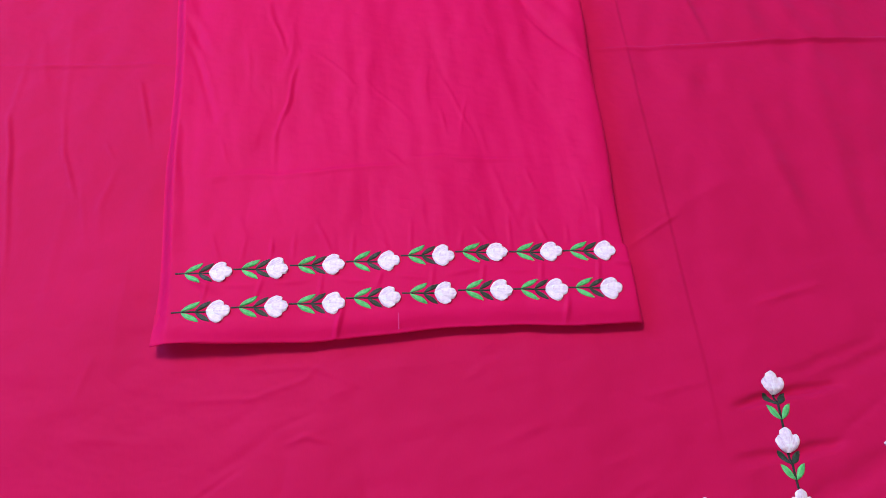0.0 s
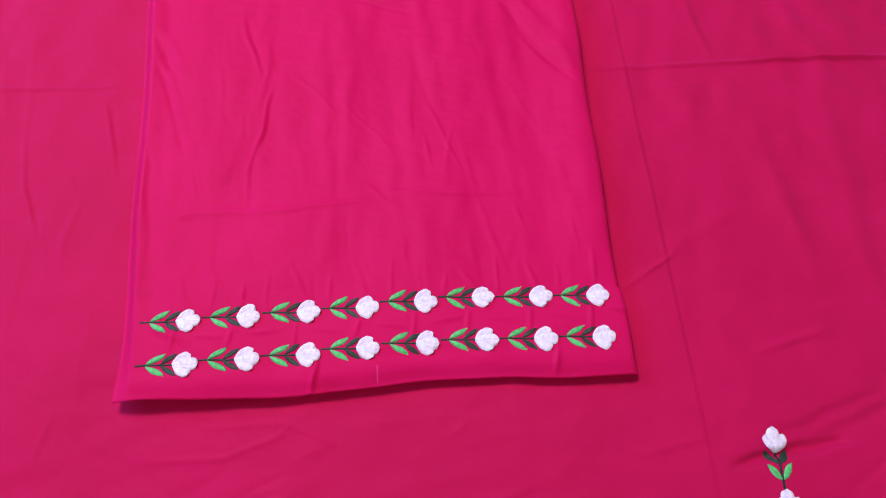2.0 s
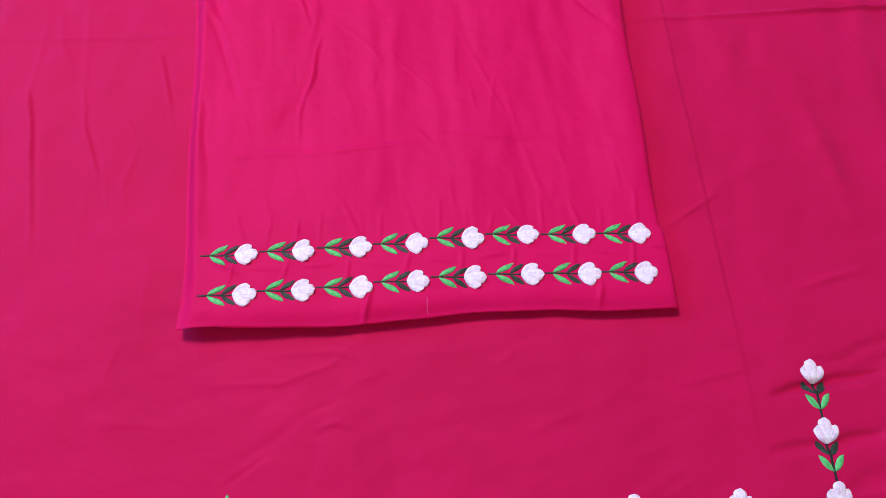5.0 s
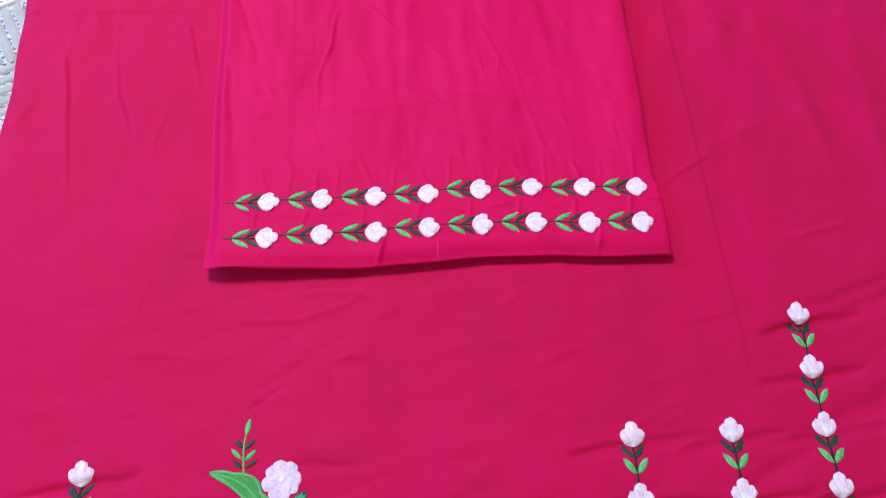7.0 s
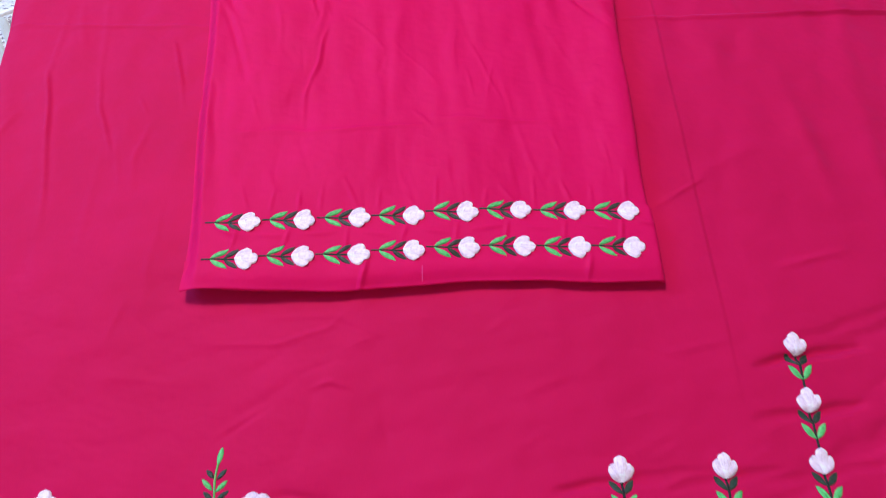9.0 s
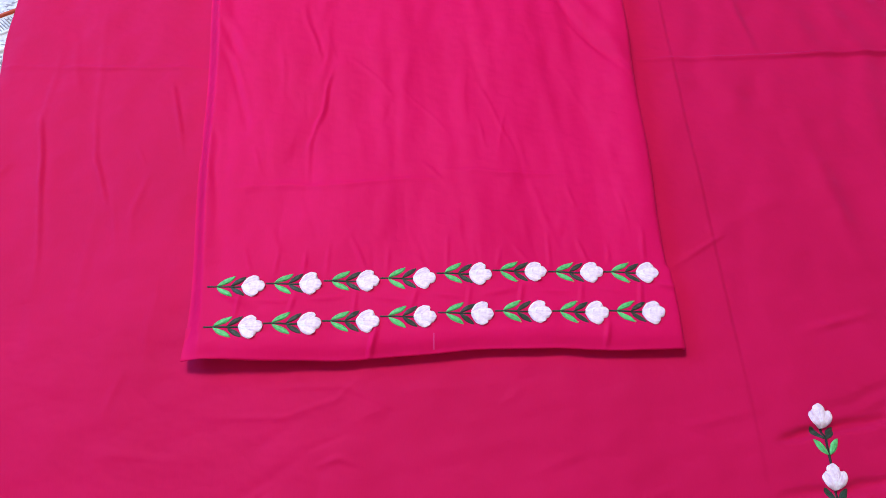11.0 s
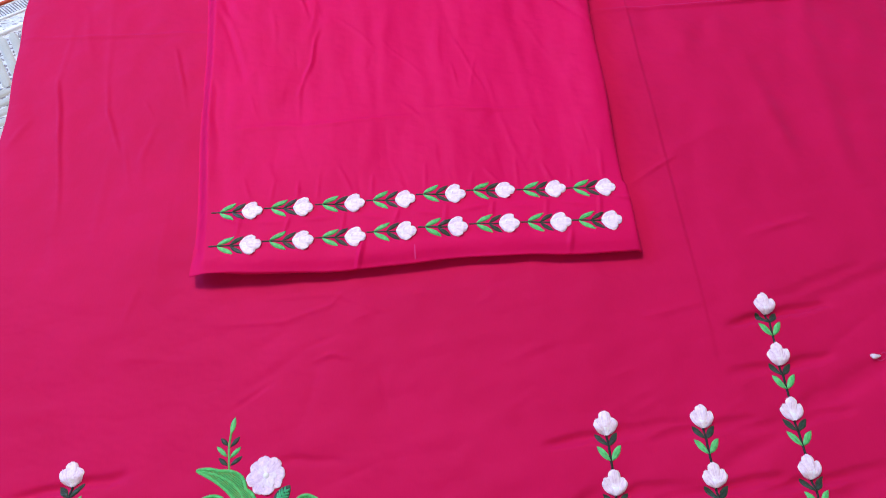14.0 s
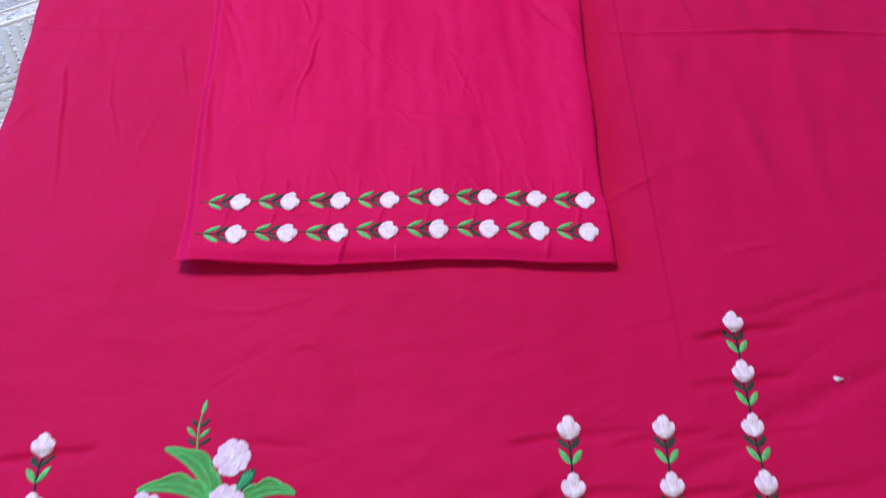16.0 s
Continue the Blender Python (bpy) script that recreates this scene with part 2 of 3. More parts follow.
def left_edge(y):
    return -0.2885 - 0.046 * (y - 0.018) - 0.0012 * np.sin(y * 31) + 0.0006 * np.sin(y * 95)


def cloth_height(x, y):
    x, y = np.asarray(x, float), np.asarray(y, float)
    x0, y0 = x, y
    x, y = x + waves(x, y, WARP_X), y + waves(x, y, WARP_Y)
    z = waves(x, y, BROAD) + waves(x, y, UPRIGHT) * np.clip(0.5 + y * 6, 0.2, 1.6) + waves(x, y, FLAT) * np.clip(0.9 - y * 3, 0.3, 1.4)
    # the pressed edge of an under-layer beside the folded trousers
    here = np.clip((y + 0.10) / 0.14, 0, 1)
    step = x0 - seam_x(y0)
    z = z + here * (0.0007 * (0.5 - 0.5 * np.tanh(step / 0.0006)) + 0.00012 * np.exp(-((step + 0.0014) / 0.0013) ** 2)) * np.clip((x - 0.02) / 0.10, 0, 1)
    # one long ironed crease across the cloth
    z = z + fold(x0, y0, 0.163, 0.2128, 0.42, 0.2118, 1.1, 1.7) + fold(x0, y0, 0.255, 0.2128, 0.33, 0.2122, 0.8, 1.6)
    z = z + fold(x, y, -0.275, 0.2205, -0.155, 0.2155, 0.5, 1.8)
    # upright wrinkles beside the trousers
    side = np.zeros_like(z)
    side = side + fold(x0, y0, -0.2515, 0.222, -0.2560, 0.170, 0.45, 2.2) + fold(x0, y0, -0.2560, 0.172, -0.2500, 0.130, 0.85, 1.5) + fold(x0, y0, -0.2500, 0.132, -0.2420, 0.076, 0.75, 1.6)
    side = side - fold(x0, y0, -0.2535, 0.172, -0.2400, 0.080, 0.50, 3.0) + fold(x, y, -0.2420, 0.078, -0.2380, 0.030, 0.35, 3.0)
    side = side + fold(x0, y0, -0.2258, 0.250, -0.2225, 0.170, 0.35, 2.4) + fold(x0, y0, -0.2225, 0.171, -0.2195, 0.144, 0.55, 1.5) + fold(x0, y0, -0.2195, 0.145, -0.2090, 0.115, 0.75, 1.4)
    side = side - fold(x0, y0, -0.2165, 0.146, -0.2060, 0.116, 0.40, 2.4)
    side = side + fold(x0, y0, -0.1765, 0.196, -0.1705, 0.169, 0.65, 1.4) + fold(x0, y0, -0.1705, 0.169, -0.1668, 0.147, 0.35, 1.6) - fold(x0, y0, -0.1735, 0.196, -0.1675, 0.168, 0.35, 2.2)
    side = side + fold(x0, y0, -0.1937, 0.150, -0.1895, 0.141, 0.45, 1.3) + fold(x0, y0, -0.1860, 0.126, -0.1911, 0.104, 0.50, 2.2) + fold(x0, y0, -0.1911, 0.105, -0.1895, 0.084, 0.35, 2.4)
    side = side + fold(x0, y0, -0.2042, 0.115, -0.1982, 0.085, 0.35, 1.6) + fold(x0, y0, -0.2735, 0.138, -0.2800, 0.123, 0.50, 2.4)
    side = side + fold(x, y, -0.213, 0.10, -0.214, 0.045, 0.35, 3.0) + fold(x, y, -0.170, 0.06, -0.172, 0.01, 0.30, 2.5) + fold(x, y, -0.243, 0.245, -0.236, 0.200, 0.35, 3.0)
    z = z + 0.68 * side
    # creases in front of the hem
    front = np.zeros_like(z)
    front = front + fold(x0, y0, -0.123, -0.0240, -0.094, -0.0252, 0.50, 1.5) + fold(x0, y0, -0.094, -0.0252, -0.066, -0.0168, 0.50, 1.5)
    front = front + fold(x0, y0, -0.066, -0.0168, -0.058, -0.0095, 0.35, 1.6) + fold(x0, y0, -0.097, -0.0092, -0.062, -0.0098, 0.45, 1.5)
    front = front + fold(x0, y0, -0.062, -0.0098, -0.040, -0.0200, 0.35, 1.5) + fold(x, y, -0.040, -0.0125, 0.050, -0.0130, 0.30, 2.6)
    front = front + fold(x0, y0, -0.0715, -0.0500, -0.0640, -0.0480, 0.75, 1.5) + fold(x0, y0, -0.0640, -0.0480, -0.0555, -0.0505, 0.75, 1.5)
    front = front - fold(x, y, -0.116, -0.067, -0.084, -0.046, 0.35, 3.4) - fold(x, y, -0.104, -0.040, -0.098, -0.036, 0.4, 3.0)
    front = front - fold(x, y, -0.072, -0.058, -0.081, -0.084, 0.26, 3.2) - fold(x, y, -0.035, -0.063, -0.031, -0.092, 0.22, 3.4)
    front = front + fold(x, y, -0.034, -0.050, 0.020, -0.043, 0.3, 4.5) + fold(x, y, 0.000, -0.032, 0.070, -0.022, 0.35, 3.5)
    front = front + fold(x, y, -0.184, -0.002, -0.189, -0.017, 0.4, 2.2) + fold(x, y, 0.026, -0.022, 0.036, -0.016, 0.35, 2.0)
    z = z + 0.62 * front
    # slack to the side of the tall embroidered column
    z = z + fold(x0, y0, 0.136, 0.056, 0.1500, 0.0640, 0.40, 1.6) + fold(x0, y0, 0.1500, 0.0640, 0.1640, 0.0718, 0.55, 1.2) + fold(x, y, 0.165, 0.077, 0.20, 0.094, 0.35, 5.0)
    z = z - fold(x, y, 0.192, -0.102, 0.225, -0.092, 1.9, 3.8) - fold(x, y, 0.220, -0.092, 0.275, -0.072, 1.4, 5.0) - fold(x, y, 0.238, -0.184, 0.290, -0.166, 1.5, 5.0)
    z = z - fold(x, y, 0.200, -0.150, 0.250, -0.132, 1.3, 5.0) - fold(x, y, 0.150, -0.127, 0.186, -0.111, 1.3, 3.5)
    z = z - fold(x, y, 0.208, -0.032, 0.255, -0.019, 0.8, 3.5) - fold(x, y, 0.223, -0.038, 0.300, -0.016, 0.9, 4.5)
    z = z + fold(x, y, 0.205, 0.012, 0.235, 0.019, 0.7, 2.4) + fold(x, y, 0.24, 0.15, 0.245, 0.06, 0.5, 6.0)
    z = z + fold(x, y, 0.29, 0.17, 0.28, 0.05, 0.5, 7.0) + fold(x, y, 0.215, 0.29, 0.222, 0.225, 0.5, 4.0)
    for c in SLACK:
        z = z + fold(x0, y0, *c)
    # puckers where the stitching draws the cloth in
    for (cx, cy, count), lean in zip(COLUMN_TOPS, COLUMN_LEAN):
        for i in range(count):
            px, py = cx - lean * PITCH * i, cy - PITCH * i - 0.0075
            z = z - fold(x, y, px + 0.004, py, px + 0.026 + 0.006 * math.sin(i * 2.3 + cx * 40), py + 0.003, 2.8, 2.3)
            z = z - fold(x, y, px + 0.0052, py + 0.0006, px + 0.0115, py + 0.0018, 1.1, 1.2) - fold(x, y, px - 0.0110, py - 0.0004, px - 0.0052, py + 0.0004, 1.0, 1.2)
            z = z - fold(x, y, px - 0.022 - 0.005 * math.sin(i * 1.7 + cx * 90), py - 0.002, px - 0.004, py, 2.5, 2.3)
    z = z - fold(x, y, -0.090, -0.1065, -0.066, -0.1075, 0.8, 2.2) - fold(x, y, -0.160, -0.170, -0.185, -0.173, 0.5, 3.0)
    z = z - fold(x, y, 0.092, -0.1038, 0.132, -0.1025, 0.9, 2.0) - fold(x, y, 0.030, -0.155, 0.082, -0.133, 1.2, 3.6) - fold(x, y, 0.100, -0.137, 0.132, -0.135, 0.9, 2.4)
    # the rug beneath stops a hollow from sinking far
    return np.where(z < 0, 0.0026 * np.tanh(z / 0.0026), z)


def trouser_left(y):
    return -0.1490 - 0.042 * y + 0.0008 * np.sin(y * 40)


def trouser_right(y):
    cuff = 0.5 - 0.5 * np.tanh((y - 0.0490) / 0.0007)
    return 0.1248 + 0.038 * y + cuff * (0.0027 - 0.04 * y + 0.025 * np.clip(y, 0, 0.05)) + 0.0006 * np.sin(y * 60)


def hem_y(x):
    return 0.0040 + 0.0016 * np.sin((x + 0.02) * 38) - 0.0020 * np.clip((x - 0.06) / 0.07, 0, 1) + 0.0002 * np.sin(x * 130)


def hem_z(x):
    return 0.0076 + 0.0048 * np.exp(-((x + 0.150) / 0.075) ** 2) + 0.0018 * np.clip((x - 0.06) / 0.065, 0, 1)


TROUSER_UPRIGHT = ripples(24, 0.010, 0.050, 0.00009, lean=0.0)
TROUSER_BROAD = ripples(8, 0.06, 0.14, 0.00035)


def trouser_height(x, y):
    x, y = np.asarray(x, float), np.asarray(y, float)
    edge = x - trouser_left(y)
    x, y = x + waves(x, y, WARP_X) * np.clip((y - 0.05) / 0.03, 0.3, 1), y + waves(x, y, WARP_Y) * np.clip((y - 0.05) / 0.03, 0.2, 1)
    z = 0.0128 - 0.010 * (x + 0.14) * 0.8
    z = z + waves(x, y, TROUSER_BROAD) + waves(x, y, TROUSER_UPRIGHT) * np.clip((y - 0.052) / 0.03, 0.25, 1.0)
    near = np.exp(-np.maximum(0, y - hem_y(x)) / 0.009)
    z = z * (1 - near) + hem_z(x) * near
    z = z - 0.0013 * np.exp(-(np.maximum(0, y - hem_y(x) - 0.0010) / 0.0042) ** 2)
    # the puffed turn of the cloth along its side
    z = z + (0.0011 * np.exp(-((edge - 0.0060) / 0.0040) ** 2) - 0.0008 * np.exp(-((edge - 0.0190) / 0.0050) ** 2)) * np.clip((y - 0.03) / 0.03, 0, 1)
    rim = trouser_right(y) - x
    z = z + (0.0034 * np.exp(-((rim - 0.010) / 0.013) ** 2) - 0.0006 * np.exp(-((rim - 0.040) / 0.012) ** 2)) * np.clip((y - 0.05) / 0.04, 0, 1)
    # ironed crease across, and wrinkles running up the leg
    leg = np.zeros_like(z)
    leg = leg + fold(x, y, -0.118, 0.1105, -0.060, 0.1110, 0.75, 2.2) + fold(x, y, -0.060, 0.1112, -0.012, 0.1140, 0.75, 1.6)
    leg = leg + fold(x, y, -0.012, 0.124, -0.006, 0.115, 0.6, 1.4) + fold(x, y, 0.006, 0.1185, 0.068, 0.1140, 0.70, 1.7)
    leg = leg + fold(x, y, -0.0722, 0.193, -0.0787, 0.161, 0.8, 1.5) + fold(x, y, -0.0787, 0.162, -0.0840, 0.142, 0.7, 1.4) + fold(x, y, -0.0840, 0.143, -0.0841, 0.120, 0.5, 1.5)
    leg = leg - fold(x, y, -0.0690, 0.192, -0.0755, 0.160, 0.4, 2.0) + fold(x, y, 0.0227, 0.154, 0.0250, 0.139, 0.4, 1.2) + fold(x, y, 0.0282, 0.176, 0.0409, 0.138, 0.35, 1.3)
    leg = leg + fold(x, y, 0.0531, 0.106, 0.0616, 0.070, 0.4, 2.0) + fold(x, y, 0.0730, 0.104, 0.0759, 0.094, 0.4, 1.3) - fold(x, y, 0.0948, 0.237, 0.1203, 0.193, 0.7, 2.0)
    leg = leg + fold(x, y, -0.073, 0.240, -0.078, 0.195, 0.7, 3.0) - fold(x, y, -0.075, 0.225, -0.079, 0.205, 0.5, 2.0)
    leg = leg - fold(x, y, -0.1485, 0.247, -0.1330, 0.217, 1.0, 3.0) + fold(x, y, -0.1425, 0.250, -0.1270, 0.218, 0.5, 2.6)
    leg = leg - fold(x, y, -0.1415, 0.215, -0.1255, 0.165, 0.9, 2.4) + fold(x, y, -0.1370, 0.216, -0.1215, 0.166, 0.4, 2.0)
    leg = leg - fold(x, y, -0.1455, 0.153, -0.1405, 0.122, 0.8, 2.2) - fold(x, y, -0.1405, 0.124, -0.1385, 0.085, 0.5, 2.4) + fold(x, y, -0.1169, 0.138, -0.1137, 0.125, 0.4, 1.4)
    leg = leg + fold(x, y, -0.0905, 0.251, -0.0823, 0.218, 0.7, 1.8) - fold(x, y, -0.0870, 0.250, -0.0785, 0.216, 0.5, 2.2)
    leg = leg + fold(x, y, -0.052, 0.202, -0.036, 0.183, 0.5, 1.6) + fold(x, y, -0.104, 0.215, -0.102, 0.190, 0.5, 2.0)
    leg = leg + fold(x, y, 0.040, 0.160, 0.034, 0.138, 0.35, 1.4) + fold(x, y, 0.045, 0.150, 0.050, 0.120, 0.3, 2.2)
    leg = leg - fold(x, y, -0.020, 0.275, 0.010, 0.262, 0.9, 2.4) + fold(x, y, 0.000, 0.272, 0.034, 0.267, 0.7, 2.2)
    leg = leg - fold(x, y, 0.086, 0.262, 0.110, 0.216, 1.2, 3.2) + fold(x, y, 0.094, 0.272, 0.118, 0.222, 0.9, 4.0)
    leg = leg - fold(x, y, 0.108, 0.216, 0.120, 0.200, 0.7, 2.0) + fold(x, y, 0.08, 0.30, 0.05, 0.275, 0.7, 4.0)
    leg = leg + fold(x, y, 0.070, 0.19, 0.076, 0.08, 0.35, 4.0) + fold(x, y, 0.10, 0.15, 0.112, 0.07, 0.35, 3.5)
    leg = leg + fold(x, y, 0.018, 0.23, 0.012, 0.15, 0.35, 3.5) + fold(x, y, -0.02, 0.22, -0.026, 0.14, 0.3, 3.0)
    for c in LEG_SLACK:
        leg = leg + fold(x, y, *c)
    z = z + 0.52 * leg
    # gathers round the stitching
    for i in range(8):
        mx = -0.111 + i * 0.032 + 0.002 * math.sin(i * 4.7)
        z = z + fold(x, y, mx - 0.003, 0.056, mx - 0.006 + 0.004 * math.sin(i * 2.1), 0.066 + 0.006 * math.sin(i * 3.7), 0.26 + 0.16 * math.sin(i * 1.3), 1.3)
        z = z - fold(x, y, mx - 0.016, 0.0465, mx - 0.002, 0.0472, 0.40, 3.4) - fold(x, y, mx - 0.016, 0.0200, mx - 0.002, 0.0205, 0.40, 3.4)
        z = z + fold(x, y, mx + 0.010, 0.055, mx + 0.011, 0.066 + 0.005 * math.sin(i * 2.9), 0.26, 1.2)
        z = z + fold(x, y, mx - 0.008, 0.039, mx - 0.010, 0.029 + 0.004 * math.sin(i * 2.6), 0.34 + 0.18 * math.sin(i * 3.1), 1.2) + fold(x, y, mx + 0.004, 0.0375, mx + 0.016, 0.0365 + 0.002 * math.sin(i * 1.9), 0.36, 1.2)
    z = z + fold(x, y, -0.0445, 0.017, -0.0475, 0.004, 0.9, 1.5) + fold(x, y, -0.130, 0.044, -0.115, 0.036, 0.6, 2.2)
    z = z + fold(x, y, 0.116, 0.040, 0.126, 0.036, 0.5, 1.5) + fold(x, y, 0.085, 0.015, 0.083, 0.006, 0.5, 1.6)
    return z


# ---- room ----
def room():
    box("floor", -1.7, -2.0, -0.16, 1.9, 2.0, -0.012, FLOOR)
    box("ceiling", -1.7, -2.0, 2.50, 1.9, 2.0, 2.60, CEILING)
    box("wall_north", -1.7, 2.0, -0.16, 1.9, 2.12, 2.60, WALL)
    box("wall_east", 1.9, -2.12, -0.16, 2.02, 2.12, 2.60, WALL)
    # the near wall, built round an opening added for the rear fill lamp
    bm = bmesh.new()
    for x0, x1, z0, z1 in ((-1.7, -0.50, -0.16, 2.60), (0.80, 1.9, -0.16, 2.60), (-0.50, 0.80, 2.05, 2.60)):
        made = bmesh.ops.create_cube(bm, size=1.0)
        for v in made["verts"]:
            v.co = Vector(((x0 + x1) / 2 + v.co.x * (x1 - x0), -2.06 + v.co.y * 0.12, (z0 + z1) / 2 + v.co.z * (z1 - z0)))
    me = bpy.data.meshes.new("wall_south")
    bm.to_mesh(me)
    bm.free()
    me.materials.append(WALL)
    new("wall_south", me)
    # the side wall, built round the window opening
    bm = bmesh.new()
    for y0, y1, z0, z1 in ((-2.12, 0.20, -0.16, 2.60), (1.60, 2.12, -0.16, 2.60), (0.20, 1.60, -0.16, 0.40), (0.20, 1.60, 1.75, 2.60)):
        made = bmesh.ops.create_cube(bm, size=1.0)
        for v in made["verts"]:
            v.co = Vector((-1.76 + v.co.x * 0.12, (y0 + y1) / 2 + v.co.y * (y1 - y0), (z0 + z1) / 2 + v.co.z * (z1 - z0)))
    me = bpy.data.meshes.new("wall_west")
    bm.to_mesh(me)
    bm.free()
    me.materials.append(WALL)
    new("wall_west", me)
    for name, label in (("floor", "grey stone floor of the room"), ("ceiling", "plain white painted ceiling"), ("wall_north", "plain cream painted wall"),
                        ("wall_south", "cream painted wall with an added opening"), ("wall_east", "plain cream painted wall"), ("wall_west", "cream painted wall with a window opening")):
        tagged(bpy.data.objects[name], label, "wall" if "wall" in name else name, kind="structure")


room()


# ---- rug ----
RUG_TURN = radians(28)


def rug_point(along, across):
    """A place on the rug from its own axes: along its bands, and across them."""
    return (along * math.cos(RUG_TURN) - across * math.sin(RUG_TURN), along * math.sin(RUG_TURN) + across * math.cos(RUG_TURN))


def band(name, a0, c0, a1, c1, wide, tall, material, parent, label="", pieces=12):
    """A soft raised strip of yarn lying on the rug, rounded across."""
    verts, faces = [], []
    la, lc = a1 - a0, c1 - c0
    run = math.hypot(la, lc)
    for i in range(pieces + 1):
        f = i / pieces
        end = min(1.0, 12 * min(f, 1 - f) + 0.35)
        for j in range(7):
            q = j / 3 - 1
            w = wide / 2 * (1 + 0.05 * math.sin(i * 1.9 + a0 * 900)) * end
            a, c = a0 + la * f - lc / run * q * w, c0 + lc * f + la / run * q * w
            verts.append((*rug_point(a, c), -0.0045 + tall * math.sqrt(max(0, 1 - abs(q) ** 5)) * (0.6 + 0.4 * end)))
    return add_mesh(name, verts, sheet_faces(pieces + 1, 7), material, parent, label)


def build_rug():
    xs, ys = np.linspace(-1.0, 1.0, 120), np.linspace(-0.9, 1.1, 120)
    gx, gy = np.meshgrid(xs, ys)
    z = np.full_like(gx, -0.0040)
    rim = np.minimum(np.minimum(gx + 1.0, 1.0 - gx), np.minimum(gy + 0.9, 1.1 - gy))
    z[rim < 0.001] = -0.012
    rug = add_mesh("rug", np.stack([gx, gy, z], -1).reshape(-1, 3), sheet_faces(120, 120), RUG)
    tagged(rug, "grey and white patterned woven rug under the cloth", "rug")
    # nested grey chenille angles
    corner_a, corner_c = -0.334 * math.cos(RUG_TURN) + 0.186 * math.sin(RUG_TURN), 0.334 * math.sin(RUG_TURN) + 0.186 * math.cos(RUG_TURN)
    for k in range(-4, 8):
        a, c = corner_a + k * 0.0088, corner_c - k * 0.0088
        reach = 0.075
        band("chenille_strip", a - reach - 0.03, c, a + 0.0036, c, 0.0076, 0.0015, CHENILLE, rug, pieces=26)
        top = 0.351
        if top - c > 0.006:
            band("chenille_strip", a, c + 0.0038, a, top, 0.0076, 0.0015, CHENILLE, rug, pieces=20)
        # broken dark weft between the strips
        for m in range(9):
            s = a - 0.004 - m * 0.0085 - 0.002 * math.sin(m * 5 + k)
            band("weft_fleck", s - 0.0018 - 0.0010 * math.sin(m * 3 + k * 2), c + 0.0038, s, c + 0.0046, 0.0007, 0.0012, RUG_DARK, rug, pieces=4)
            t = c + 0.006 + m * 0.008 + 0.002 * math.sin(m * 4 + k)
            if t < top - 0.004:
                band("weft_fleck", a + 0.0040, t, a + 0.0047, t + 0.0022, 0.0007, 0.0012, RUG_DARK, rug, pieces=4)
    band("white_band", -0.60, 0.3545, -0.05, 0.3545, 0.0042, 0.0024, RUG_WHITE, rug, "white cord band", 60)
    band("white_band", -0.60, 0.3700, -0.05, 0.3700, 0.0022, 0.0018, RUG_WHITE, rug, "white cord band", 60)
    band("red_band", -0.60, 0.3868, -0.05, 0.3868, 0.0030, 0.0022, RUG_RED, rug, "brick-red cord band", 60)
    for i in range(60):
        a = -0.26 + i * 0.0021
        band("hatch_bar", a, 0.3722, a - 0.0035, 0.3832, 0.0009, 0.0014, RUG_DARK, rug, pieces=4)
    return rug


build_rug()


# ---- the large cloth ----
def build_cloth():
    xs = np.concatenate([np.linspace(-0.2885, 0.42, 760), np.linspace(0.425, 0.62, 34)])
    ys = np.concatenate([np.linspace(-0.50, -0.235, 40), np.linspace(-0.23, 0.32, 441), np.linspace(0.326, 0.62, 50)])
    # a rounded selvedge all round
    xs = np.concatenate([[xs[0] - 0.0012, xs[0] - 0.0010, xs[0] - 0.0006], xs, [0.6206, 0.6210, 0.6212]])
    ys = np.concatenate([[ys[0] - 0.0012, ys[0] - 0.0010, ys[0] - 0.0006], ys, [0.6206, 0.6210, 0.6212]])
    gx, gy = np.meshgrid(xs, ys)
    z = cloth_height(gx, gy)
    edge = np.clip((-0.15 - gx) / 0.1385, 0, 1)
    px = gx + (left_edge(gy) + 0.2885) * edge
    ramp = np.clip(np.minimum(np.minimum(gx + 0.2897, 0.6212 - gx), np.minimum(gy + 0.5012, 0.6212 - gy)) / 0.0016, 0, 1)
    z = z - 0.0022 * np.clip(1 - (gx + 0.2897) / 0.014, 0, 1) ** 2
    z = z * ramp - 0.0042 * (1 - np.sqrt(1 - (1 - ramp) ** 2))
    ob = add_mesh("dress_cloth", np.stack([px, gy, z], -1).reshape(-1, 3), sheet_faces(len(ys), len(xs)), CRIMSON)
    return tagged(ob, "crimson pink cotton dress cloth spread flat with white flower embroidery", "cloth")


dress = build_cloth()


